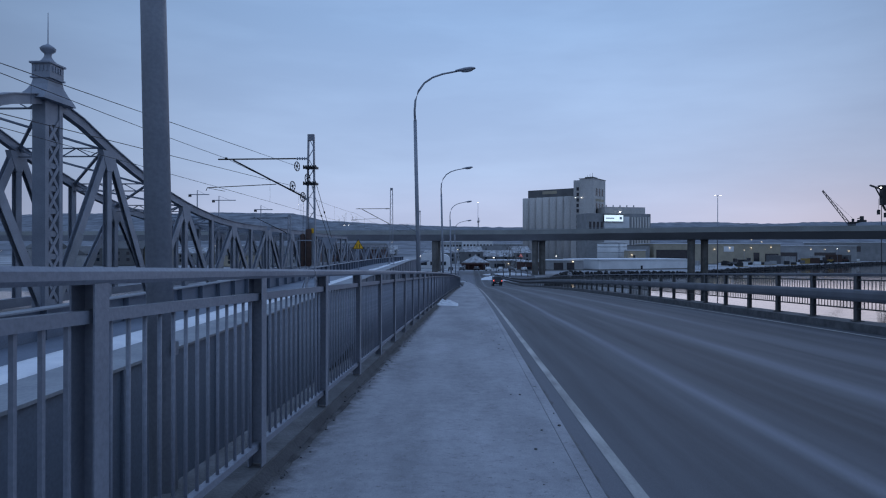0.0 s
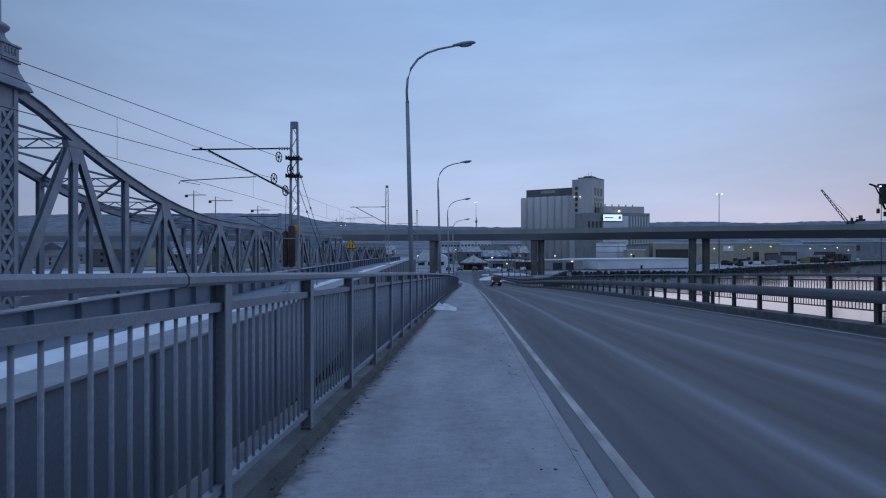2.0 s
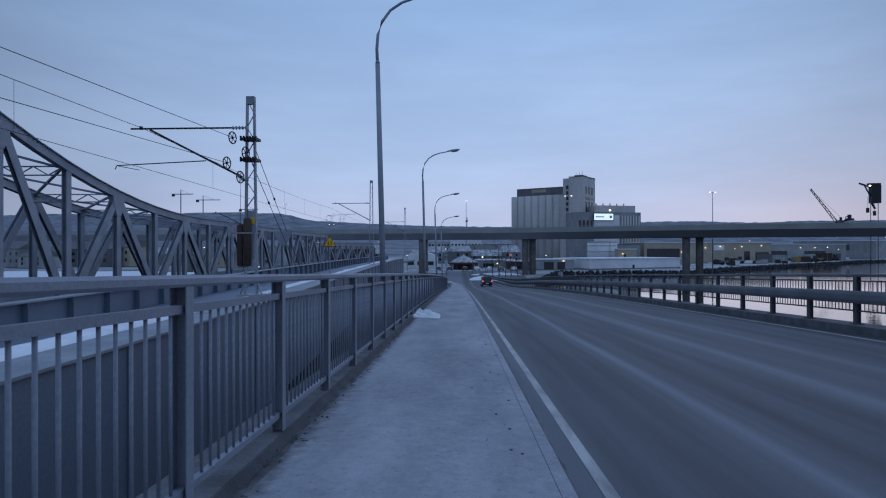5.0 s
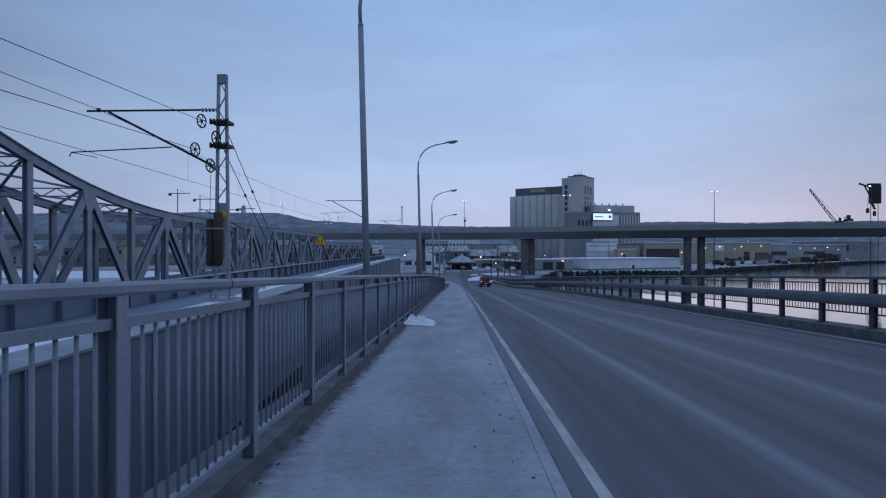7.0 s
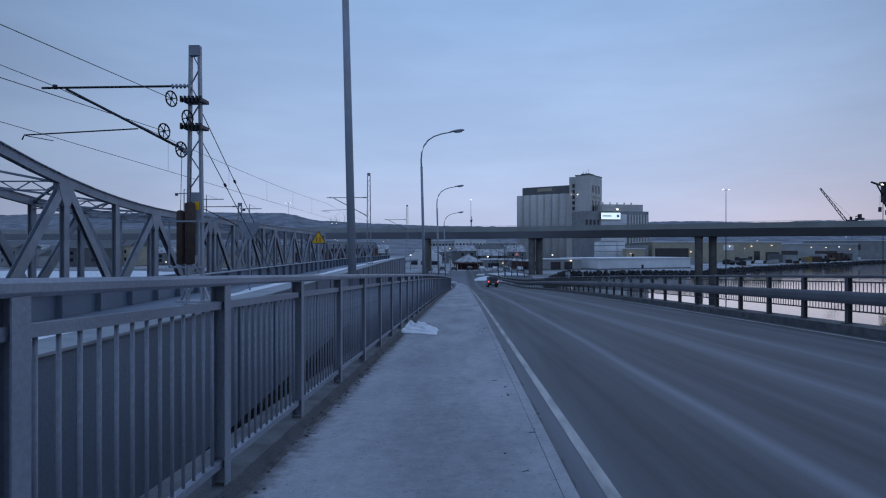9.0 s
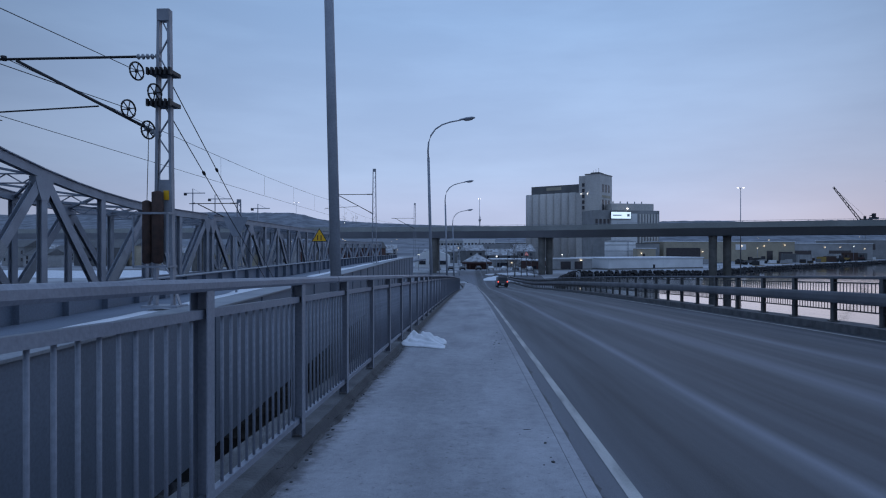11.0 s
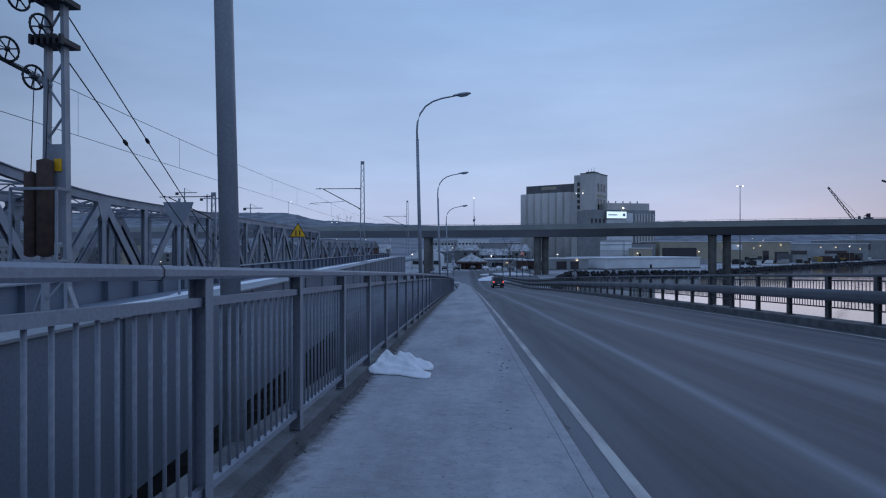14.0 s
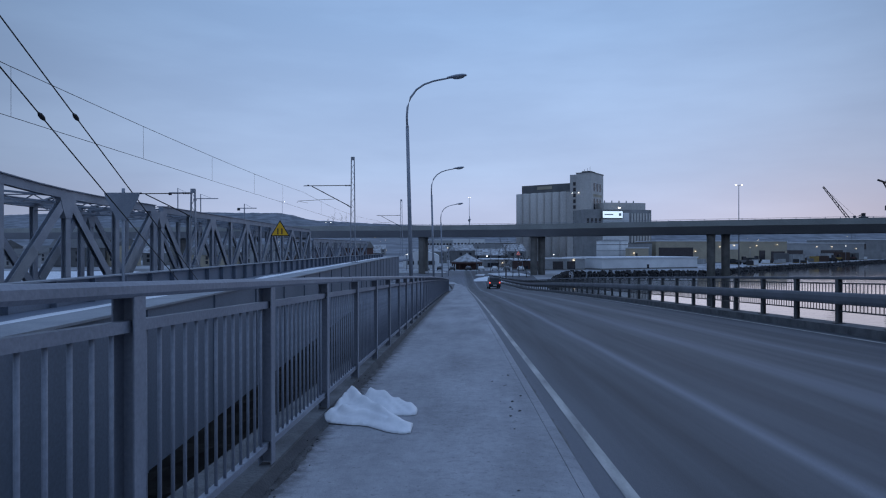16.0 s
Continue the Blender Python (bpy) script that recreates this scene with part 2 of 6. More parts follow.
def road_mat():
    m = bpy.data.materials.new("salted_asphalt")
    m.use_nodes = True
    nt = m.node_tree
    N, Lk = nt.nodes.new, nt.links.new
    b = nt.nodes["Principled BSDF"]
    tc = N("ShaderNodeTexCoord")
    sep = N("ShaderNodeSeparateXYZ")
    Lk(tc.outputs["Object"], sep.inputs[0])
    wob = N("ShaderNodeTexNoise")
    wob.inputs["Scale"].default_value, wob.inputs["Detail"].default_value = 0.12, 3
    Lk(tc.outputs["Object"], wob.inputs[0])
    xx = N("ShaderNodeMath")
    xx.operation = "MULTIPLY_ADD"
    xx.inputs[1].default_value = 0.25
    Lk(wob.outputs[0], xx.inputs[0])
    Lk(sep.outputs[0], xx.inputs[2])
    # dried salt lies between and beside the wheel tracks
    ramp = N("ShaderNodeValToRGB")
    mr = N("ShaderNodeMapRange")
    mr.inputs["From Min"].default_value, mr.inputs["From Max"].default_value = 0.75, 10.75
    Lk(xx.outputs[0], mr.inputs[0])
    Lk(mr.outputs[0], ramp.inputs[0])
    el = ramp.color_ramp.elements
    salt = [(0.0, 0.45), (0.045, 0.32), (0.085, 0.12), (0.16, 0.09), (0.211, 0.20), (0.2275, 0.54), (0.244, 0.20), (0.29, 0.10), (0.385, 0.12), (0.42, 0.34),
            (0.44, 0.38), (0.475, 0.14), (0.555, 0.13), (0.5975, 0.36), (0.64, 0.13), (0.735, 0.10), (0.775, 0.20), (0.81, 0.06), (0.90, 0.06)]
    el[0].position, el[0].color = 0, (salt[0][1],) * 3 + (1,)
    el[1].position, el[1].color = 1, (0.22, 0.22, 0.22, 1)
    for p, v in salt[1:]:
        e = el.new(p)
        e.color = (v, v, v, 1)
    mp = N("ShaderNodeMapping")
    mp.inputs["Scale"].default_value = (2.2, 0.06, 1)
    Lk(tc.outputs["Object"], mp.inputs[0])
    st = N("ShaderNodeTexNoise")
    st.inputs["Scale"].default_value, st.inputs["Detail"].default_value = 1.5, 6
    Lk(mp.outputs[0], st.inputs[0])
    fi = N("ShaderNodeTexNoise")
    fi.inputs["Scale"].default_value, fi.inputs["Detail"].default_value = 90, 4
    Lk(tc.outputs["Object"], fi.inputs[0])
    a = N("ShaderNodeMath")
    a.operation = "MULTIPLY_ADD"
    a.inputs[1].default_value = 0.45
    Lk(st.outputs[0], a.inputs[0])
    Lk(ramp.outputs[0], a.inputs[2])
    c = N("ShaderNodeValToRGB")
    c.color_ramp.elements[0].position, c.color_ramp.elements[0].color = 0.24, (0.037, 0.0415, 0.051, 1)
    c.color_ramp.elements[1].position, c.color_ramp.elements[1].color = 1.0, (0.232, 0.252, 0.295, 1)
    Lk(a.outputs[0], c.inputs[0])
    g = N("ShaderNodeMixRGB")
    g.blend_type = "OVERLAY"
    g.inputs[0].default_value = 0.4
    Lk(c.outputs[0], g.inputs[1])
    Lk(fi.outputs[0], g.inputs[2])
    Lk(g.outputs[0], b.inputs["Base Color"])
    b.inputs["Roughness"].default_value = 0.73
    bu = N("ShaderNodeBump")
    bu.inputs["Strength"].default_value, bu.inputs["Distance"].default_value = 0.35, 0.01
    Lk(fi.outputs[0], bu.inputs["Height"])
    Lk(bu.outputs[0], b.inputs["Normal"])
    return m


def footway_mat():
    """Frosted asphalt: trodden pale film, darker scuffs along the way, fine grit."""
    m = bpy.data.materials.new("frosty_footway")
    m.use_nodes = True
    nt = m.node_tree
    N, Lk = nt.nodes.new, nt.links.new
    b = nt.nodes["Principled BSDF"]
    tc = N("ShaderNodeTexCoord")
    mp = N("ShaderNodeMapping")
    mp.inputs["Scale"].default_value = (1.0, 0.28, 1.0)
    Lk(tc.outputs["Object"], mp.inputs[0])
    big, mid, fine, spot = (N("ShaderNodeTexNoise") for _ in range(4))
    for n, s, d in ((big, 1.1, 5), (mid, 7.0, 6), (fine, 120.0, 3), (spot, 22.0, 4)):
        n.inputs["Scale"].default_value, n.inputs["Detail"].default_value, n.inputs["Roughness"].default_value = s, d, 0.62
    Lk(mp.outputs[0], big.inputs[0])
    for n in (mid, fine, spot):
        Lk(tc.outputs["Object"], n.inputs[0])
    a = N("ShaderNodeMath")
    a.operation = "MULTIPLY_ADD"
    a.inputs[1].default_value = 0.42
    Lk(mid.outputs[0], a.inputs[0])
    Lk(big.outputs[0], a.inputs[2])
    r = N("ShaderNodeValToRGB")
    r.color_ramp.elements[0].position, r.color_ramp.elements[0].color = 0.48, (0.22, 0.228, 0.25, 1)
    r.color_ramp.elements[1].position, r.color_ramp.elements[1].color = 0.92, (0.405, 0.415, 0.45, 1)
    Lk(a.outputs[0], r.inputs[0])
    sr = N("ShaderNodeValToRGB")
    sr.color_ramp.elements[0].position, sr.color_ramp.elements[0].color = 0.60, (1, 1, 1, 1)
    sr.color_ramp.elements[1].position, sr.color_ramp.elements[1].color = 0.72, (0.55, 0.54, 0.53, 1)
    Lk(spot.outputs[0], sr.inputs[0])
    m1, m2 = N("ShaderNodeMixRGB"), N("ShaderNodeMixRGB")
    m1.blend_type, m2.blend_type = "MULTIPLY", "OVERLAY"
    m1.inputs[0].default_value, m2.inputs[0].default_value = 1.0, 0.45
    Lk(r.outputs[0], m1.inputs[1])
    Lk(sr.outputs[0], m1.inputs[2])
    Lk(m1.outputs[0], m2.inputs[1])
    Lk(fine.outputs[0], m2.inputs[2])
    # dark grit washed out from the railing foot, and a trodden band with bare flecks
    sep = N("ShaderNodeSeparateXYZ")
    Lk(tc.outputs["Object"], sep.inputs[0])
    edge = N("ShaderNodeMath")
    edge.operation = "MULTIPLY_ADD"
    edge.inputs[1].default_value = 0.42
    Lk(mid.outputs[0], edge.inputs[0])
    Lk(sep.outputs[0], edge.inputs[2])
    dirt = N("ShaderNodeMapRange")
    dirt.interpolation_type = "SMOOTHSTEP"
    dirt.inputs["From Min"].default_value, dirt.inputs["From Max"].default_value = -1.27, -1.02
    dirt.inputs["To Min"].default_value, dirt.inputs["To Max"].default_value = 0.80, 0.0
    Lk(edge.outputs[0], dirt.inputs[0])
    m3 = N("ShaderNodeMixRGB")
    m3.inputs[2].default_value = (0.075, 0.076, 0.082, 1)
    Lk(dirt.outputs[0], m3.inputs[0])
    Lk(m2.outputs[0], m3.inputs[1])
    tread = N("ShaderNodeValToRGB")
    te = tread.color_ramp.elements
    te[0].position, te[0].color = 0.30, (0, 0, 0, 1)
    te[1].position, te[1].color = 0.85, (0, 0, 0, 1)
    te.new(0.55).color = (1, 1, 1, 1)
    span = N("ShaderNodeMapRange")
    span.inputs["From Min"].default_value, span.inputs["From Max"].default_value = -1.4, 1.0
    Lk(sep.outputs[0], span.inputs[0])
    Lk(span.outputs[0], tread.inputs[0])
    fleck = N("ShaderNodeTexNoise")
    fleck.inputs["Scale"].default_value, fleck.inputs["Detail"].default_value, fleck.inputs["Roughness"].default_value = 13.0, 5, 0.7
    Lk(tc.outputs["Object"], fleck.inputs[0])
    fr = N("ShaderNodeMapRange")
    fr.inputs["From Min"].default_value, fr.inputs["From Max"].default_value = 0.53, 0.68
    fr.inputs["To Min"].default_value, fr.inputs["To Max"].default_value = 0.0, 0.42
    Lk(fleck.outputs[0], fr.inputs[0])
    ff = N("ShaderNodeMath")
    ff.operation = "MULTIPLY"
    Lk(fr.outputs[0], ff.inputs[0])
    Lk(tread.outputs[0], ff.inputs[1])
    m4 = N("ShaderNodeMixRGB")
    m4.inputs[2].default_value = (0.12, 0.122, 0.13, 1)
    Lk(ff.outputs[0], m4.inputs[0])
    Lk(m3.outputs[0], m4.inputs[1])
    Lk(m4.outputs[0], b.inputs["Base Color"])
    b.inputs["Roughness"].default_value = 0.85
    bu, bu2 = N("ShaderNodeBump"), N("ShaderNodeBump")
    bu.inputs["Strength"].default_value, bu.inputs["Distance"].default_value = 0.5, 0.012
    bu2.inputs["Strength"].default_value, bu2.inputs["Distance"].default_value = 0.35, 0.05
    Lk(fine.outputs[0], bu.inputs["Height"])
    Lk(mid.outputs[0], bu2.inputs["Height"])
    Lk(bu.outputs[0], bu2.inputs["Normal"])
    Lk(bu2.outputs[0], b.inputs["Normal"])
    return m


def water_mat():
    m = bpy.data.materials.new("river_water")
    m.use_nodes = True
    nt = m.node_tree
    N, Lk = nt.nodes.new, nt.links.new
    b = nt.nodes["Principled BSDF"]
    b.inputs["Base Color"].default_value = (0.008, 0.013, 0.019, 1)
    b.inputs["Roughness"].default_value = 0.06
    b.inputs["IOR"].default_value = 1.33
    tc = N("ShaderNodeTexCoord")
    n1 = N("ShaderNodeTexNoise")
    n1.inputs["Scale"].default_value, n1.inputs["Detail"].default_value = 0.5, 4
    Lk(tc.outputs["Object"], n1.inputs[0])
    bu = N("ShaderNodeBump")
    bu.inputs["Strength"].default_value, bu.inputs["Distance"].default_value = 0.28, 0.06
    Lk(n1.outputs[0], bu.inputs["Height"])
    Lk(bu.outputs[0], b.inputs["Normal"])
    return m


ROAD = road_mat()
PATH = footway_mat()
PAINT = mat("worn_white_paint", (0.46, 0.457, 0.445), (0.22, 0.222, 0.225), 0.8, 0, 2.2, 60, 0.2, mix=0.55, stretch=(2.5, 0.5, 1))
WATER = water_mat()
# near-black base colour stands in for the shade under the railway bridge
UNDERSHADE = mat("underbridge_shade_dark", (0.022, 0.023, 0.025), (0.012, 0.012, 0.013), 0.9, 0, 1.2, 14, 0.4)
GRIT = mat("brown_grit", (0.045, 0.045, 0.048), (0.14, 0.14, 0.145), 0.95, 0, 4.0, 60, 0.9)
DARKGRIT = mat("dark_kerb_grime", (0.05, 0.052, 0.058), (0.09, 0.093, 0.10), 0.95, 0, 2.0, 40, 0.6)


# ---- building helpers ----
def ground_z(y):
    """Height of the road surface along the bridge: a crest that steepens, then runs out level at the junction."""
    if y <= 100:
        return -0.0345 * y - 0.000115 * y * y
    t = min(y - 100, 70)
    return -4.60 - 0.0575 * t + 0.0575 * t * t / 140


def swing(y):
    """The roadway turns gently left beyond the bridge."""
    return -0.0016 * max(0.0, y - 122) ** 2


def rw(off, s, z):
    """A point off metres to the railway side and s metres along the railway bridge, which swings gently away."""
    x = -off - 0.05 * s
    if s > 95:
        x += 0.0011 * (s - 95) ** 2
    return Vector((x, s, z))


def dip(s):
    """The near girder sinks slightly past its first bearing."""
    f = min(1.0, max(0.0, (s - 8) / 24))
    return -0.12 * f * f * (3 - 2 * f)


def box(bm, c, size, m=None):
    r = bmesh.ops.create_cube(bm, size=1.0)
    bmesh.ops.scale(bm, vec=size, verts=r["verts"])
    bmesh.ops.translate(bm, vec=c, verts=r["verts"])
    if m:
        bmesh.ops.transform(bm, matrix=m, verts=r["verts"])
    return r["verts"]


def beam(bm, p, q, w, h, up=(0, 0, 1)):
    """A bar of width w and height h from p to q."""
    p, q = Vector(p), Vector(q)
    d = (q - p)
    ln = d.length
    d.normalize()
    u = Vector(up)
    if abs(d.dot(u)) > 0.98:
        u = Vector((0, 1, 0))
    s = d.cross(u).normalized()
    u = s.cross(d).normalized()
    vs = []
    for e in (p, q):
        for a, b in ((-1, -1), (1, -1), (1, 1), (-1, 1)):
            vs.append(bm.verts.new(e + s * (a * w / 2) + u * (b * h / 2)))
    for f in ((0, 1, 2, 3), (7, 6, 5, 4), (0, 4, 5, 1), (1, 5, 6, 2), (2, 6, 7, 3), (3, 7, 4, 0)):
        bm.faces.new([vs[i] for i in f])
    return vs


def tube(bm, pts, radii, seg=10, caps=True):
    """A round bar through pts."""
    rings = []
    pts = [Vector(p) for p in pts]
    if not isinstance(radii, (list, tuple)):
        radii = [radii] * len(pts)
    for i, p in enumerate(pts):
        d = (pts[min(i + 1, len(pts) - 1)] - pts[max(i - 1, 0)]).normalized()
        u = Vector((0, 0, 1)) if abs(d.z) < 0.95 else Vector((1, 0, 0))
        s = d.cross(u).normalized()
        u = s.cross(d)
        rings.append([bm.verts.new(p + (s * math.cos(a) + u * math.sin(a)) * radii[i]) for a in (2 * math.pi * k / seg for k in range(seg))])
    for r0, r1 in zip(rings, rings[1:]):
        for k in range(seg):
            f = bm.faces.new((r0[k], r0[(k + 1) % seg], r1[(k + 1) % seg], r1[k]))
            f.smooth = True
    if caps:
        bm.faces.new(rings[0][::-1])
        bm.faces.new(rings[-1])


def sweep(bm, path, profile, closed=True):
    """A strip: profile points (across, up) carried along path points; across is to the right of the way in plan."""
    rings = []
    for i, p in enumerate(path):
        d = Vector(path[min(i + 1, len(path) - 1)]) - Vector(path[max(i - 1, 0)])
        d.z = 0
        d.normalize()
        s = Vector((d.y, -d.x, 0))
        rings.append([bm.verts.new(Vector(p) + s * a + Vector((0, 0, b))) for a, b in profile])
    n = len(profile)
    for r0, r1 in zip(rings, rings[1:]):
        for k in range(n if closed else n - 1):
            bm.faces.new((r0[k], r0[(k + 1) % n], r1[(k + 1) % n], r1[k]))
    if closed:
        bm.faces.new(rings[0][::-1])
        bm.faces.new(rings[-1])


def lathe(bm, base, profile, seg=12):
    tube(bm, [Vector(base) + Vector((0, 0, h)) for r, h in profile], [r for r, h in profile], seg)


def finish(bm, bevel=0.0):
    if bevel:
        bmesh.ops.bevel(bm, geom=[e for e in bm.edges if e.is_manifold and e.calc_face_angle(0) > 0.6], offset=bevel, segments=2, affect="EDGES", clamp_overlap=True)
    bmesh.ops.recalc_face_normals(bm, faces=bm.faces)


def part(name, bm, material, parent=None, label="", bevel=0.0):
    finish(bm, bevel)
    me = bpy.data.meshes.new(name)
    bm.to_mesh(me)
    bm.free()
    me.materials.append(material)
    ob = new(name, me)
    if parent is not None:
        ob.parent = parent
    if label:
        ob["label"] = label
    return ob


def piece(name, me, parent, m):
    """One more object on a shared mesh."""
    ob = new(name, me)
    ob.parent = parent
    ob.matrix_basis = m
    return ob


def thing(name, label, category, group="", kind="", at=(0, 0, 0)):
    ob = new(name)
    ob.location = at
    ob.empty_display_size = 0.2
    return tagged(ob, label, category, group, kind)


def bm_new():
    return bmesh.new()


# ---- the roadway ----
STATIONS = [-30 + 2.5 * i for i in range(81)] + [180, 200, 230]


def strip(name, x0, x1, z0, z1, material, label, category, depth=0.0, ys=None):
    """A paved strip between x0 and x1 that follows the road's height; depth gives it a solid body."""
    bm = bm_new()
    prof = [(x0, z0), (x1, z1)]
    if depth:
        prof += [(x1, z1 - depth), (x0, z0 - depth)]
    sweep(bm, [(swing(y), y, ground_z(y)) for y in (ys or STATIONS)], prof, closed=bool(depth))
    ob = part(name, bm, material)
    return tagged(ob, label, category, kind="structure")


TO_150, TO_140, TO_100 = ([y for y in STATIONS if y <= m] for m in (150, 140, 100))
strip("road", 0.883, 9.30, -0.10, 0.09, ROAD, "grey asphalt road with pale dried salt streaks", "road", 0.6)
strip("pavement", -1.47, 0.765, -0.015, 0.0, PATH, "frost-covered asphalt footway beside the road", "pavement", 0.5, TO_150)
strip("trim_kerb_road", 0.769, 0.88, 0.002, -0.008, PATH, "frosted low kerb between footway and road", "kerb", 0.5, TO_150)
strip("trim_edge_line", 1.12, 1.225, -0.0905, -0.0880, PAINT, "worn white edge line on asphalt", "road marking", 0, TO_140)
strip("trim_edge_line_right", 8.86, 8.96, 0.0855, 0.0878, PAINT, "worn white edge line by the guard rail", "road marking", 0, TO_140)
strip("trim_kerb_left", -2.0, -1.535, 0.09, 0.078, KERB, "concrete edge beam under the railing", "kerb", 0.7, TO_100)
strip("trim_gutter_left", -1.535, -1.47, 0.06, -0.012, DARKGRIT, "gritty dark edge along the railing foot", "kerb", 0.5, TO_100)
strip("trim_kerb_right", 9.30, 9.95, 0.29, 0.30, KERB, "grey concrete edge beam under the guard rail", "kerb", 0.9, TO_150)


def grit_band(name, x0, x1, z, label, seed, material, y0=-2.0, y1=34.0):
    """Loose dirt with a ragged edge, thicker towards the middle."""
    bm = bm_new()
    rings = []
    n = int((y1 - y0) / 0.12)
    for i in range(n + 1):
        y = y0 + (y1 - y0) * i / n
        a = x0 + 0.03 * noise.noise(Vector((y * 0.9, seed, 0))) + 0.03 * noise.noise(Vector((y * 7.5, seed, 3)))
        c = x1 + 0.05 * noise.noise(Vector((y * 0.8, seed, 7))) + 0.05 * noise.noise(Vector((y * 9.0, seed, 9)))
        c = max(c, a + 0.03)
        row = []
        for k in range(6):
            f = k / 5
            hgt = math.sin(math.pi * f) * (0.014 + 0.026 * noise.noise(Vector((y * 8, f * 5, seed))))
            xx = a + (c - a) * f
            row.append(bm.verts.new((xx, y, ground_z(y) + z(xx) + hgt - 0.002)))
        rings.append(row)
    for r0, r1 in zip(rings, rings[1:]):
        for k in range(5):
            bm.faces.new((r0[k], r0[k + 1], r1[k + 1], r1[k])).smooth = True
    tagged(part(name, bm, material), label, "grit", kind="stuff")


def deck_z(x):
    return -0.015 + 0.015 * (x + 1.40) / 2.26


grit_band("grit", -1.51, -1.425, deck_z, "dark dirt and debris gathered by the railing", 1, GRIT)
def loose_stones():
    """Small stones and twigs lying along the railing foot and the gutter."""
    bm = bm_new()
    r = random.Random(3)
    for k in range(420):
        y = r.uniform(0.5, 32)
        left = r.random() < 0.85
        x = r.gauss(-1.44, 0.045) if left else r.gauss(0.55, 0.12)
        z = ground_z(y) + (deck_z(x) if x > -1.47 else -0.012 + (-1.47 - x) * 1.1)
        s = r.uniform(0.004, 0.016)
        if k % 9 == 0:
            a = r.uniform(0, 6.28)
            tube(bm, [(x, y, z + 0.004), (x + 0.07 * math.cos(a), y + 0.07 * math.sin(a), z + 0.008)], 0.003, 4)
        else:
            v = bmesh.ops.create_icosphere(bm, subdivisions=1, radius=s)["verts"]
            for p in v:
                p.co = Vector((p.co.x * r.uniform(0.8, 1.6) + x, p.co.y * r.uniform(0.8, 1.6) + y, p.co.z * 0.7 + z + s * 0.3))
    tagged(part("loose_stones", bm, GRIT), "loose gravel and twigs along the footway edge", "gravel", kind="stuff")


loose_stones()
grit_band("grit", 0.89, 0.95, lambda x: -0.099, "dark grit lying in the road gutter", 8, KERB)


# ---- railing beside the footway ----
def footway_railing():
    top = thing("railing", "grey-blue painted steel footway railing with upright bars", "railing")
    X = -1.585
    ys = [0.51 + 2 * k for k in range(-4, 49)]
    bm = bm_new()
    path = [(X, y, ground_z(y)) for y in [-9 + 2 * i for i in range(55)]]
    sweep(bm, path, [(-0.06, 1.46), (-0.045, 1.442), (0.045, 1.442), (0.06, 1.46), (0.06, 1.494), (0.045, 1.512), (-0.045, 1.512), (-0.06, 1.494)])
    hand = part("handrail", bm, RAIL, top, "broad rounded steel handrail")
    for y in [6.0 + 8.0 * k for k in range(6)]:
        bm = bm_new()
        sweep(bm, [(X, y, ground_z(y)), (X, y + 0.012, ground_z(y))], [(-0.062, 1.46), (-0.045, 1.439), (0.045, 1.439), (0.062, 1.46), (0.062, 1.494), (0.045, 1.515), (-0.045, 1.515), (-0.062, 1.494)])
        part("rail_joint", bm, DARK, hand)
    bm = bm_new()
    sweep(bm, path, [(-0.025, 1.285), (0.025, 1.285), (0.025, 1.337), (-0.025, 1.337)])
    part("upper_rail", bm, RAIL, top)
    bm = bm_new()
    sweep(bm, path, [(-0.025, 0.205), (0.025, 0.205), (0.025, 0.25), (-0.025, 0.25)])
    part("lower_rail", bm, RAIL, top)
    bm = bm_new()
    outline = [(-0.052, -0.05), (-0.044, -0.05), (-0.044, 0.036), (0.044, 0.036), (0.044, -0.05), (0.052, -0.05), (0.052, 0.05), (-0.052, 0.05)]
    low, high = ([bm.verts.new((px, py, h)) for px, py in outline] for h in (0.0, 1.36))
    bm.faces.new(low[::-1])
    bm.faces.new(high)
    for k in range(8):
        bm.faces.new((low[k], low[(k + 1) % 8], high[(k + 1) % 8], high[k]))
    finish(bm)
    post = bpy.data.meshes.new("post")
    bm.to_mesh(post)
    bm.free()
    post.materials.append(RAIL)
    for y in ys:
        piece("post", post, top, pose(X, y + 0.05, ground_z(y) + 0.084))
    bm = bm_new()
    tube(bm, [(0, 0, 0.0), (0, 0, 1.05)], 0.0105, 6)
    bar = bpy.data.meshes.new("bar")
    bm.to_mesh(bar)
    bm.free()
    bar.materials.append(RAIL)
    rest = bm_new()
    for y in ys:
        for i in range(13):
            yy = y + 0.05 + 2 * (i + 1) / 14
            if 0.6 < y < 46:
                piece("bar", bar, top, pose(X, yy, ground_z(yy) + 0.24))
            else:
                box(rest, (X, yy, ground_z(yy) + 0.765), (0.018, 0.018, 1.05))
    tagged(part("bar_row", rest, RAIL, top), kind="stuff")


footway_railing()


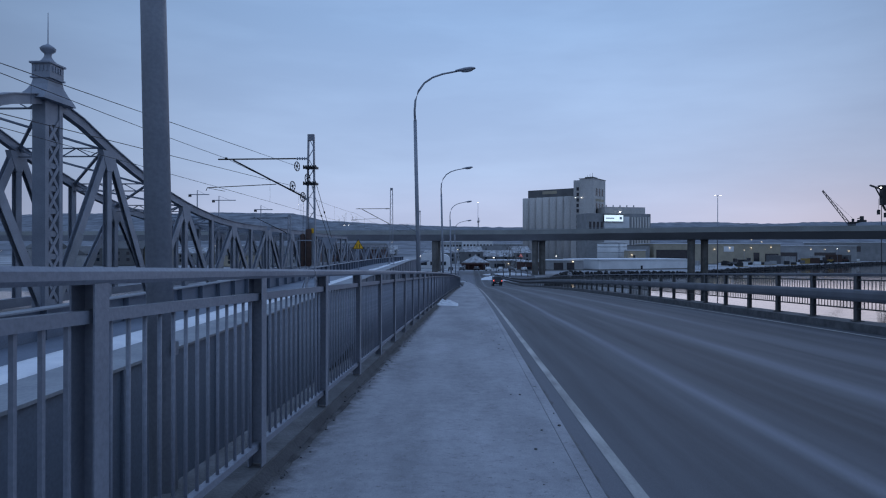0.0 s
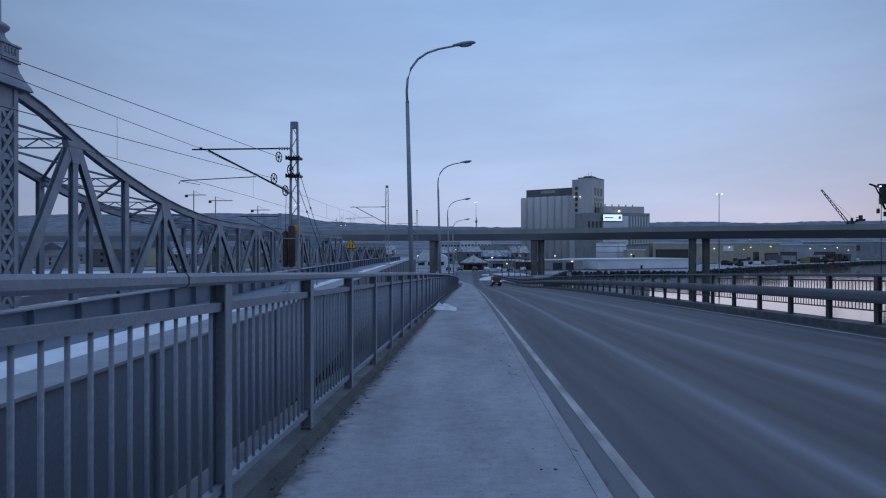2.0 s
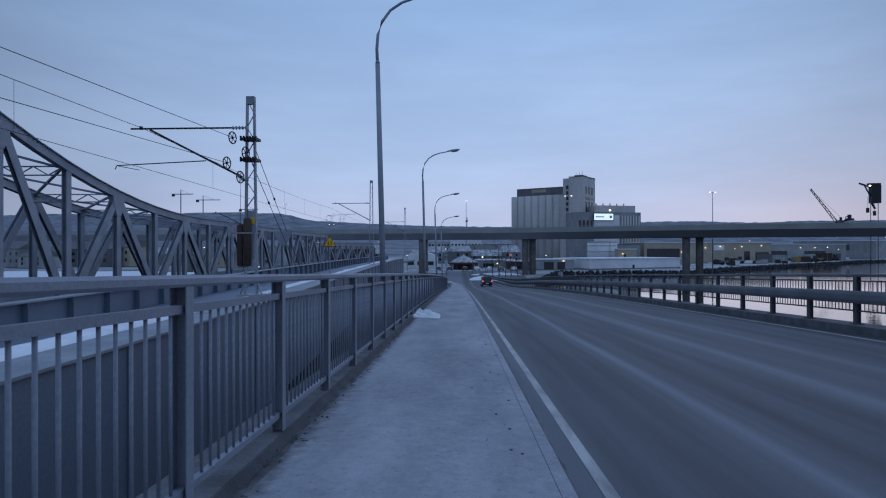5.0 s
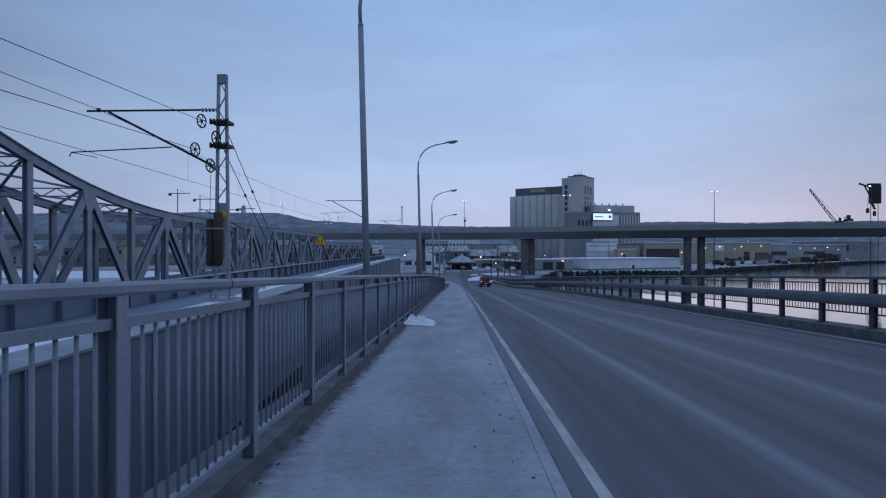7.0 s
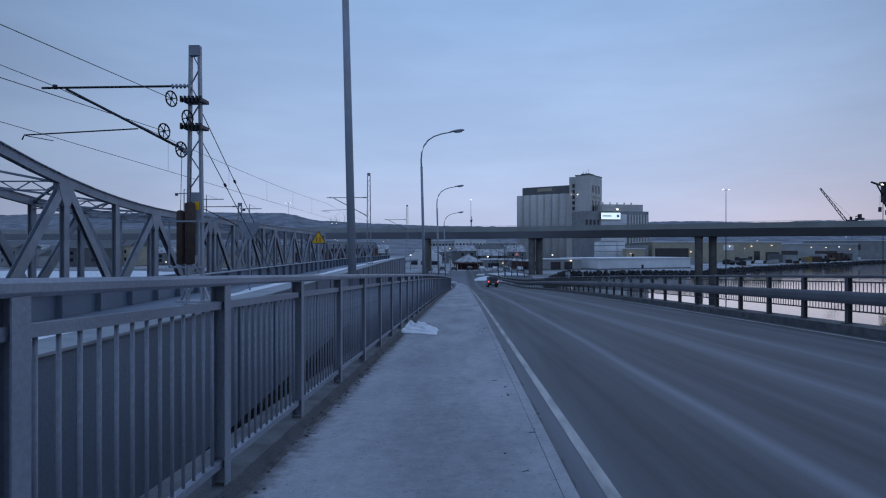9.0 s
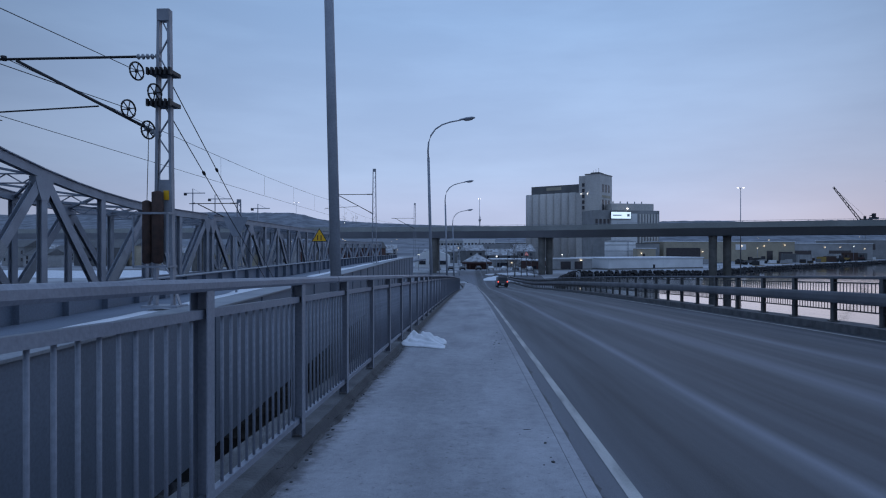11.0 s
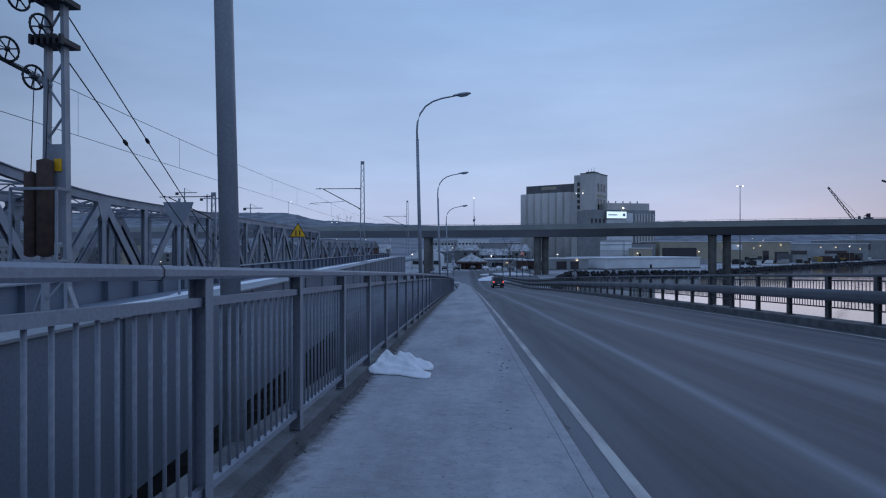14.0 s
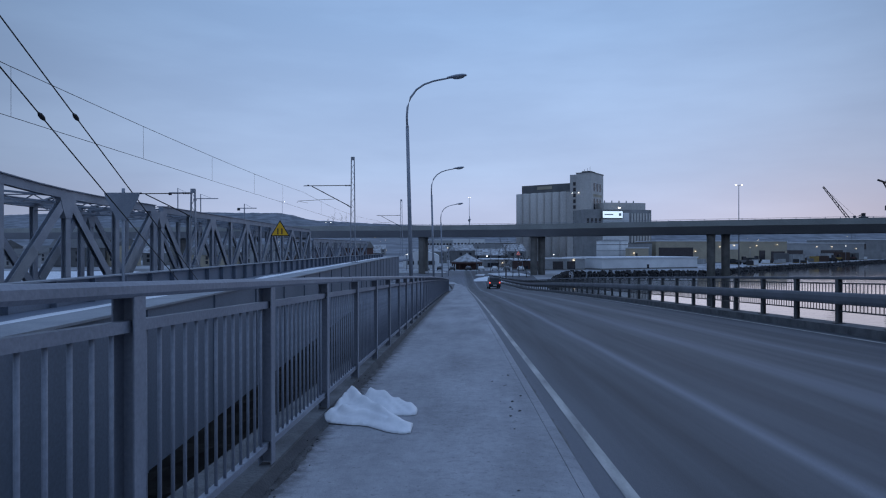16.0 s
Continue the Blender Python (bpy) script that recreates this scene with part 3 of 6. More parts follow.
def guard_railing():
    top = thing("guard_railing", "dark weathered steel bridge railing with a guard beam", "railing")
    X = 9.60
    ys = [0.06 + 2 * k for k in range(-3, 86)]
    path = [(X + swing(y), y, ground_z(y)) for y in [-6 + 2.5 * i for i in range(72)]]
    bm = bm_new()
    sweep(bm, path, [(-0.05, 1.44), (-0.035, 1.425), (0.035, 1.425), (0.05, 1.44), (0.05, 1.485), (0.035, 1.50), (-0.035, 1.50), (-0.05, 1.485)])
    part("top_rail", bm, GUARD, top, "slim grey top rail")
    bm = bm_new()
    sweep(bm, path, [(-0.21, 0.83), (-0.19, 0.80), (-0.10, 0.80), (-0.08, 0.83), (-0.08, 1.07), (-0.10, 1.10), (-0.19, 1.10), (-0.21, 1.07), (-0.225, 1.01), (-0.225, 0.89)])
    part("guard_beam", bm, GUARD, top, "broad rounded guard beam facing the road")
    for h in (1.31, 0.60):
        bm = bm_new()
        sweep(bm, path, [(-0.02, h), (0.02, h), (0.02, h + 0.035), (-0.02, h + 0.035)])
        part("panel_rail", bm, RAIL_OLD, top)
    bm = bm_new()
    box(bm, (0, 0, 0.57), (0.11, 0.012, 1.14))
    box(bm, (0.05, 0, 0.57), (0.012, 0.13, 1.138))
    box(bm, (-0.05, 0, 0.57), (0.012, 0.13, 1.138))
    box(bm, (0, 0, 0.01), (0.22, 0.24, 0.02))
    box(bm, (-0.075, 0, 0.65), (0.05, 0.10, 0.16))
    finish(bm)
    post = bpy.data.meshes.new("post")
    bm.to_mesh(post)
    bm.free()
    post.materials.append(RAIL_OLD)
    for y in ys:
        piece("post", post, top, pose(X + swing(y), y, ground_z(y) + 0.30))
    bm = bm_new()
    tube(bm, [(0, 0, 0.0), (0, 0, 0.70)], 0.011, 6)
    bar = bpy.data.meshes.new("bar")
    bm.to_mesh(bar)
    bm.free()
    bar.materials.append(RAIL_OLD)
    rest = bm_new()
    for y in ys:
        for i in range(13):
            yy = y + 2 * (i + 1) / 14
            if 9 < y < 55:
                piece("bar", bar, top, pose(X, yy, ground_z(yy) + 0.62))
            else:
                box(rest, (X + swing(yy), yy, ground_z(yy) + 0.97), (0.02, 0.02, 0.70))
    tagged(part("bar_row", rest, RAIL_OLD, top), kind="stuff")


guard_railing()


# ---- street lamps ----
def street_lamp():
    t = thing("street_lamp", "grey galvanised street lamp with a curved arm", "street lamp", "lamps along the footway")
    bm = bm_new()
    lean = -0.025
    tube(bm, [(0, 0, 0), (lean * 4.0, 0, 4.0), (lean * 7.45, 0, 7.45)], [0.085, 0.076, 0.064], 16)
    box(bm, (0.0, 0, 0.0), (0.30, 0.34, 0.05))
    box(bm, (0.16, 0, -0.16), (0.20, 0.30, 0.30))
    tube(bm, [(0, 0, -0.45), (0, 0, 0.05)], 0.085, 14)
    pole = part("pole", bm, GALV, t)
    bm = bm_new()
    box(bm, (0.072, -0.01, 1.1), (0.02, 0.06, 0.09))
    part("hatch", bm, GALV, pole, bevel=0.006)
    x0 = lean * 7.45
    pts = [(x0, 0, 7.40), (x0 - 0.02, 0, 7.85), (x0 + 0.01, 0, 8.25), (x0 + 0.13, 0, 8.62), (x0 + 0.36, 0, 8.93), (x0 + 0.68, 0, 9.14), (x0 + 1.07, 0, 9.27), (x0 + 1.62, 0, 9.37)]
    bm = bm_new()
    tube(bm, pts, [0.046, 0.044, 0.042, 0.04, 0.038, 0.036, 0.034, 0.032], 10)
    tube(bm, [(x0, 0, 7.45), (x0, 0, 7.53)], [0.066, 0.05], 12)
    part("arm", bm, GALV, t)
    bm = bm_new()
    hx, hz = x0 + 1.55, 9.37
    prof = [(0.0, 0.045, 0.05), (0.10, 0.075, 0.065), (0.35, 0.125, 0.095), (0.60, 0.13, 0.09), (0.74, 0.085, 0.06), (0.79, 0.02, 0.02)]
    rings = []
    for d, w, h in prof:
        rings.append([bm.verts.new((hx + d, w * math.cos(a), hz + d * 0.13 + h * math.sin(a) * (1.0 if math.sin(a) > 0 else 0.45))) for a in (2 * math.pi * k / 14 for k in range(14))])
    for r0, r1 in zip(rings, rings[1:]):
        for k in range(14):
            bm.faces.new((r0[k], r0[(k + 1) % 14], r1[(k + 1) % 14], r1[k])).smooth = True
    bm.faces.new(rings[0][::-1])
    bm.faces.new(rings[-1])
    head = part("lamp_head", bm, GALV, t, "cobra-shaped grey lamp head")
    bm = bm_new()
    bmesh.ops.create_uvsphere(bm, u_segments=14, v_segments=8, radius=1)
    bmesh.ops.transform(bm, matrix=Matrix.Translation((hx + 0.46, 0, hz + 0.02)) @ Matrix.Rotation(-0.13, 4, "Y") @ Matrix.Diagonal((0.24, 0.10, 0.06, 1)), verts=bm.verts)
    part("glass_cover", bm, LAMPGLASS, head)
    return t


LAMP_Y = [4.02, 24.19, 46.2, 66.4, 87.0]
lamp0 = street_lamp()
lamp0.matrix_basis = pose(-2.00, LAMP_Y[0], ground_z(LAMP_Y[0]) - 0.1)
for ly in LAMP_Y[1:]:
    copy_thing(lamp0, pose(-2.00, ly, ground_z(ly) - 0.1))

# ---- white bag on the footway ----
def plastic_bag(x, y):
    """A crumpled sheet: ridges run out from two peaks into three flaps that lie on the ground."""
    bm = bm_new()
    # ridge: from, to, heights at both ends, half width at both ends
    ridges = [((-0.18, 0.30), (0.06, 0.05), 0.33, 0.20, 0.22, 0.24), ((0.06, 0.05), (0.46, -0.40), 0.20, 0.07, 0.24, 0.19),
              ((-0.18, 0.30), (-0.34, -0.02), 0.31, 0.10, 0.17, 0.14), ((0.03, 0.36), (0.24, 0.36), 0.32, 0.22, 0.15, 0.17),
              ((0.24, 0.36), (0.47, 0.33), 0.20, 0.13, 0.16, 0.13), ((-0.22, 0.02), (0.14, -0.10), 0.16, 0.13, 0.22, 0.20)]
    def height(px, py):
        best = -1.0
        for (ax, ay), (bx, by), h0, h1, w0, w1 in ridges:
            dx, dy = bx - ax, by - ay
            f = max(0.0, min(1.0, ((px - ax) * dx + (py - ay) * dy) / (dx * dx + dy * dy)))
            d = math.hypot(px - ax - dx * f, py - ay - dy * f)
            w = (w0 + (w1 - w0) * f) * (1 + 0.15 * noise.noise(Vector((px * 4, py * 4, 2))))
            best = max(best, (h0 + (h1 - h0) * f) * (1 - (d / w) ** 0.92) if d < w else (w - d) / w)
        return best
    n, step = 62, 0.019
    grid = {}
    for i in range(n):
        for j in range(n):
            px, py = -0.60 + i * step, -0.64 + j * step
            h = height(px, py)
            if h > -0.05:
                crease = 0.9 * abs(noise.noise(Vector((px * 3.2 + py * 2, py * 4 - px * 2, 5)))) - 0.16
                pleat = abs((px * 5.5 + py * 8.5 + 1.2 * noise.noise(Vector((px * 3, py * 3, 1)))) % 1.0 - 0.5) - 0.25
                h += 0.06 * pleat * min(1.0, max(0.0, h) * 9)
                grid[i, j] = bm.verts.new((px, py, 0.014 + max(0.0, h) * (0.95 + 0.6 * crease)))
    for i, j in list(grid):
        quad = [(i, j), (i + 1, j), (i + 1, j + 1), (i, j + 1)]
        if all(k in grid for k in quad):
            bm.faces.new([grid[k] for k in quad]).smooth = True
    for v in [v for v in bm.verts if not v.link_faces]:
        bm.verts.remove(v)
    for _ in range(2):
        bmesh.ops.smooth_vert(bm, verts=[v for v in bm.verts if v.is_boundary], factor=0.5, use_axis_x=True, use_axis_y=True)
    rim = [e for e in bm.edges if e.is_boundary]
    skirt = bmesh.ops.extrude_edge_only(bm, edges=rim)["geom"]
    for v in skirt:
        if isinstance(v, bmesh.types.BMVert):
            v.co.z = 0.0
    ob = part("plastic_bag", bm, BAG)
    ob.location = (x, y, ground_z(y) - 0.004)
    ob.rotation_euler = (math.atan(-0.041), 0, 0)
    tagged(ob, "crumpled white plastic sheet dropped on the frosty footway", "bag")


plastic_bag(-1.13, 28.40)


# ---- railway bridge: plate girders ----
def stations(a, b, step=2.5):
    n = max(1, int((b - a) / step))
    return [a + (b - a) * i / n for i in range(n + 1)]


def girder(name, off, ztop, zbot, s0, s1, width, label, spacing, side, web, rib, sag=None):
    sag = sag or (lambda s: 0.0)
    g = thing(name, label, "bridge girder")
    bm = bm_new()
    sweep(bm, [rw(off, s, sag(s)) for s in stations(s0, s1)], [(web - 0.02, zbot), (web + 0.02, zbot), (web + 0.02, ztop - 0.05), (web - 0.02, ztop - 0.05)])
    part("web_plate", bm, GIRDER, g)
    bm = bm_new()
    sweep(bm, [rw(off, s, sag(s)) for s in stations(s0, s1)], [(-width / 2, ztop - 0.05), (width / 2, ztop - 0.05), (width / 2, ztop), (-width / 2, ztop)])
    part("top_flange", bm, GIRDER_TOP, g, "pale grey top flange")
    bm = bm_new()
    sweep(bm, [rw(off, s, sag(s)) for s in stations(s0, s1)], [(-0.25, zbot - 0.05), (0.25, zbot - 0.05), (0.25, zbot), (-0.25, zbot)])
    part("bottom_flange", bm, GIRDER, g)
    bm = bm_new()
    box(bm, (web + side * (0.022 + rib / 2), 0, (ztop + zbot) / 2 - 0.03), (rib, 0.03, ztop - zbot - 0.06))
    finish(bm)
    me = bpy.data.meshes.new("stiffener")
    bm.to_mesh(me)
    bm.free()
    me.materials.append(GIRDER)
    s = s0 + 0.8
    while s < s1 - 0.3:
        piece("stiffener", me, g, Matrix.Translation(rw(off, s, sag(s))))
        s += spacing
    return g


girder("plate_girder", 5.55, -0.38, -3.95, -12, 125, 1.0, "deep blue-grey steel plate girder of the railway bridge", 4.2, 1, 0.42, 0.05, dip)
girder("plate_girder", 12.0, -0.30, -3.2, -12, 150, 0.50, "blue-grey stiffened plate girder beyond the railway track", 2.45, 1, 0.0, 0.22)
bm = bm_new()
sweep(bm, [rw(8.6, s, 0) for s in stations(-12, 150)], [(-3.3, -1.55), (2.9, -1.55), (2.9, -1.25), (-3.3, -1.25)])
tagged(part("railway_deck", bm, GIRDER), "grey steel deck carrying the railway track", "bridge deck", kind="structure")
# snow lying along the inner side of the near girder
bm = bm_new()
rings = []
for s in stations(-12, 118, 0.6):
    h = (0.10 if s < 23 else -0.05 if s < 37 else 0.04) + 0.06 * noise.noise(Vector((s * 0.22, 3, 0)))
    w = (1.05 if s < 23 else 0.75) + 0.3 * noise.noise(Vector((s * 0.3, 9, 2)))
    rings.append([bm.verts.new(rw(6.05 + a, s, z + dip(s))) for a, z in ((0, -1.25), (0, -0.44), (0.12, -0.40 + h * 0.5), (0.5 * w, -0.40 + h), (w, -0.44 + h * 0.3), (w + 0.15, -1.25))])
for r0, r1 in zip(rings, rings[1:]):
    for k in range(5):
        bm.faces.new((r0[k], r0[k + 1], r1[k + 1], r1[k])).smooth = True
tagged(part("snow_bank", bm, SNOW), "ridge of old snow along the railway girder", "snow", kind="stuff")


# ---- railway bridge: trusses ----
def chord_z(s):
    """The top chord hangs from the tower in a curve and runs out level."""
    d = abs(s - 28.15)
    if d > 31:
        return 3.78
    return 3.78 + 4.85 * (1 - max(0.0, d - 1) / 30) ** 2.4


def node_gusset(bm, p, w, h):
    vs = [bm.verts.new(Vector(p) + Vector((dx, 0, 0)) + rwdir * a + Vector((0, 0, b))) for dx in (-0.16, 0.16) for a, b in ((-w, 0), (w, 0), (w * 0.75, -h * 0.5), (w * 0.35, -h), (-w * 0.35, -h), (-w * 0.75, -h * 0.5))]
    n = 6
    bm.faces.new(vs[:n][::-1])
    bm.faces.new(vs[n:])
    for k in range(n):
        bm.faces.new((vs[k], vs[(k + 1) % n], vs[n + (k + 1) % n], vs[n + k]))


rwdir = Vector((-0.05, 1, 0)).normalized()


def truss(name, label, offs, s_nodes, top, zb, apex0, brace, group=""):
    """Two truss planes with verticals at every panel and diagonals that meet under every second top node."""
    t = thing(name, label, "truss bridge", group)
    for off in offs:
        bm = bm_new()
        fine = []
        for a, b in zip(s_nodes, s_nodes[1:]):
            fine += [a, (a + b) / 2]
        fine.append(s_nodes[-1])
        sweep(bm, [rw(off, s, top(s)) for s in fine], [(-0.24, -0.02), (0.24, -0.02), (0.24, 0.03), (-0.24, 0.03)])
        sweep(bm, [rw(off, s, top(s)) for s in fine], [(-0.15, -0.46), (0.15, -0.46), (0.15, -0.022), (-0.15, -0.022)])
        part("top_chord", bm, STEEL, t)
        bm = bm_new()
        sweep(bm, [rw(off, s, zb) for s in fine], [(-0.2, -0.25), (0.2, -0.25), (0.2, 0.25), (-0.2, 0.25)])
        part("bottom_chord", bm, STEEL, t)
        for i, s in enumerate(s_nodes):
            bm = bm_new()
            d = rw(off, s, 0)
            for k in (-0.12, 0.12):
                box(bm, (d.x + k, d.y, (top(s) - 0.3 + zb) / 2), (0.03, 0.40, top(s) - 0.3 - zb))
            box(bm, (d.x, d.y, (top(s) - 0.3 + zb) / 2), (0.22, 0.03, top(s) - 0.3 - zb))
            part("vertical", bm, STEEL, t)
            if (i - apex0) % 2 == 0:
                bm = bm_new()
                node_gusset(bm, rw(off, s, top(s) - 0.38), 0.72, 1.1)
                part("gusset_plate", bm, STEEL, t)
                for j in (i - 1, i + 1):
                    if 0 <= j < len(s_nodes):
                        q = s_nodes[j]
                        bm = bm_new()
                        side = 0.12 if j < i else 0.10
                        a, b = rw(off, s + (0.25 if q > s else -0.25), top(s) - 0.55), rw(off, q + (0.35 if q < s else -0.35), zb + 0.2)
                        for k in (-side, side):
                            beam(bm, a + Vector((k, 0, 0)), b + Vector((k, 0, 0)), 0.03, 0.50)
                        beam(bm, a, b, 2 * side - 0.035, 0.03)
                        d = part("diagonal", bm, STEEL, t)
                        if j < i:
                            bm = bm_new()
                            m, e = a.lerp(b, 0.55), a.lerp(b, 0.97)
                            beam(bm, m + Vector((side + 0.03, 0, 0)), e + Vector((side + 0.03, 0, 0)), 0.02, 0.62)
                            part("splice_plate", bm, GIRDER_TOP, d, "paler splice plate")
    if brace:
        o0, o1 = offs
        for i, s in enumerate(s_nodes):
            bm = bm_new()
            a, b = rw(o0 + 0.15, s, top(s) - 0.2), rw(o1 - 0.15, s, top(s) - 0.2)
            beam(bm, a, b, 0.22, 0.05)
            beam(bm, a - Vector((0, 0, 0.45)), b - Vector((0, 0, 0.45)), 0.22, 0.05)
            for k in range(6):
                p0, p1 = a.lerp(b, k / 6), a.lerp(b, (k + 1) / 6)
                dz = Vector((0, 0, 0.45))
                beam(bm, p0 - (dz if k % 2 else Vector()), p1 - (Vector() if k % 2 else dz), 0.05, 0.05)
            part("cross_strut", bm, STEEL, t)
            if i + 1 < len(s_nodes):
                q = s_nodes[i + 1]
                bm = bm_new()
                beam(bm, a, rw(o1 - 0.15, q, top(q) - 0.2), 0.14, 0.10)
                beam(bm, b - Vector((0, 0, 0.11)), rw(o0 + 0.15, q, top(q) - 0.31), 0.14, 0.10)
                part("wind_brace", bm, STEEL, t)
    return t


P = 5.18
truss("main_truss", "old blue-grey riveted railway truss bridge with a curved top chord", (18.2, 23.3), [28.15 + P * k for k in range(-5, 8)], chord_z, -1.5, 0, True)
truss("parallel_truss", "blue-grey parallel-chord railway truss span", (18.2, 23.3), [65.6 + P * k for k in range(0, 11)], lambda s: 3.78, -1.5, 0, True)
truss("low_truss", "far blue-grey low railway truss span", (18.2, 23.3), [120.0 + P * k for k in range(0, 9)], lambda s: 2.4, -1.5, 0, False)


def tower(off):
    """Laced tower leg with a crowned ornamental cap."""
    t = thing("truss_tower", "blue-grey laced steel bridge tower with an ornamental ball finial", "bridge tower", "bridge towers")
    b = rw(off, 28.15, 0)
    for k in (-0.46, 0.46):
        bm = bm_new()
        box(bm, (b.x, b.y + k * 1.06, 3.35), (0.62, 0.26, 9.9))
        part("leg", bm, STEEL, t, bevel=0.01)
    bm = bm_new()
    box(bm, (b.x + 0.20, b.y, 7.75), (0.10, 0.74, 1.1))
    part("head_plate", bm, STEEL, t)
    z = -1.0
    while z < 6.8:
        bm = bm_new()
        for sgn in (-1, 1):
            beam(bm, (b.x + 0.27, b.y - sgn * 0.36, z), (b.x + 0.27 + 0.02 * sgn, b.y + sgn * 0.36, z + 1.05), 0.17, 0.02, (1, 0, 0))
        beam(bm, (b.x + 0.24, b.y - 0.36, z), (b.x + 0.24, b.y + 0.36, z), 0.26, 0.02, (1, 0, 0))
        part("lacing", bm, STEEL, t)
        z += 1.05
    bm = bm_new()
    rings = []
    for w, d, h in ((1.06, 1.16, 8.22), (1.0, 1.0, 8.42), (0.84, 0.74, 8.68), (0.68, 0.56, 8.98), (0.62, 0.49, 9.28)):
        rings.append([bm.verts.new((b.x + i * w / 2 * 1.15, b.y + j * d, h)) for i, j in ((-1, -1), (1, -1), (1, 1), (-1, 1))])
    for r0, r1 in zip(rings, rings[1:]):
        for k in range(4):
            bm.faces.new((r0[k], r0[(k + 1) % 4], r1[(k + 1) % 4], r1[k]))
    bm.faces.new(rings[0][::-1])
    bm.faces.new(rings[-1])
    part("flared_cap", bm, STEEL, t)
    bm = bm_new()
    box(bm, (b.x, b.y, 9.63), (0.86, 0.96, 0.62))
    box(bm, (b.x, b.y, 9.30), (0.96, 1.08, 0.07))
    box(bm, (b.x, b.y, 9.97), (1.00, 1.14, 0.08))
    for k in range(4):
        box(bm, (b.x + 0.45, b.y - 0.27 + 0.18 * k, 9.71), (0.05, 0.07, 0.26))
        box(bm, (b.x - 0.27 + 0.18 * k, b.y - 0.49, 9.71), (0.07, 0.05, 0.26))
    part("crown_box", bm, STEEL, t)
    bm = bm_new()
    lathe(bm, (b.x, b.y, 0), [(0.45, 10.01), (0.28, 10.16), (0.15, 10.36), (0.15, 10.48), (0.30, 10.62), (0.34, 10.73), (0.24, 10.83), (0.10, 10.91), (0.025, 10.96), (0.015, 12.4)], 14)
    part("finial", bm, STEEL, t, "ball finial with a thin spike")


tower(18.2)
tower(23.3)


# ---- overhead line masts ----
def lattice(bm, at, w0, w1, h, step):
    """Two channels with zigzag lacing between them."""
    for sgn in (-1, 1):
        beam(bm, at + Vector((sgn * w0 / 2, 0, 0)), at + Vector((sgn * w1 / 2, 0, h)), 0.07, 0.16, (0, 1, 0))
    z, k = 0.25, 0
    while z + step < h - 0.1:
        a, b = (w0 + (w1 - w0) * z / h) / 2, (w0 + (w1 - w0) * (z + step) / h) / 2
        s = 1 if k % 2 else -1
        beam(bm, at + Vector((s * a, 0, z)), at + Vector((-s * b, 0, z + step)), 0.025, 0.05, (0, 1, 0))
        z, k = z + step, k + 1


def wheel(bm, c, r):
    """A spoked wheel turned half towards the track."""
    side = Vector((0.30, 0.954, 0))
    c = Vector(c)
    pts = [c + side * (math.cos(a) * r) + Vector((0, 0, math.sin(a) * r)) for a in (2 * math.pi * k / 18 for k in range(19))]
    tube(bm, pts, 0.024, 6, False)
    for k in range(3):
        a = math.pi * k / 3 + 0.3
        d = side * (math.cos(a) * r) + Vector((0, 0, math.sin(a) * r))
        tube(bm, [c - d, c + d], 0.015, 5)
    lathe(bm, c - Vector((0, 0, 0.04)), [(0.045, 0), (0.045, 0.08)], 8)


def insulator(bm, p, q, n=5):
    p, q = Vector(p), Vector(q)
    pts, rad = [], []
    for i in range(n):
        for f, r in ((0.1, 0.025), (0.35, 0.075), (0.6, 0.075), (0.9, 0.025)):
            pts.append(p.lerp(q, (i + f) / n))
            rad.append(r)
    tube(bm, pts, rad, 8)


def cantilever(t, base, reach, z_up, z_low, detail):
    """Arm set: level top tube, sloping strut and steady arm, out over the track."""
    bx, by = base.x, base.y
    tip = bx - reach
    bm = bm_new()
    tube(bm, [(bx - 0.75, by, z_up), (tip - 0.45, by, z_up - 0.02)], 0.035, 8)
    part("top_tube", bm, DARK, t)
    bm = bm_new()
    tube(bm, [(bx - 0.52, by, z_low - 0.50), (tip + 0.30, by, z_up - 0.06)], 0.04, 8)
    part("strut_tube", bm, DARK, t)
    bm = bm_new()
    tube(bm, [(bx - 1.75, by, z_low + 0.05), (tip - 1.0, by, z_low - 0.12), (tip - 1.07, by, z_low - 0.26)], 0.022, 6)
    tube(bm, [(tip - 0.95, by, z_low - 0.14), (tip - 0.1, by, z_low - 0.30)], 0.014, 6)
    part("steady_arm", bm, DARK, t)
    for a, b in (((bx - 0.14, by, z_up), (bx - 0.75, by, z_up)), ((bx - 0.10, by, z_low - 0.76), (bx - 0.52, by, z_low - 0.50))):
        bm = bm_new()
        insulator(bm, a, b)
        part("insulator", bm, LAMPGLASS if detail else DARK, t, "ribbed grey insulator")
    bm = bm_new()
    tube(bm, [(tip - 0.05, by, z_up - 0.05), (tip - 0.05, by, z_up + 0.07)], 0.07, 8)
    part("wire_clamp", bm, DARK, t)


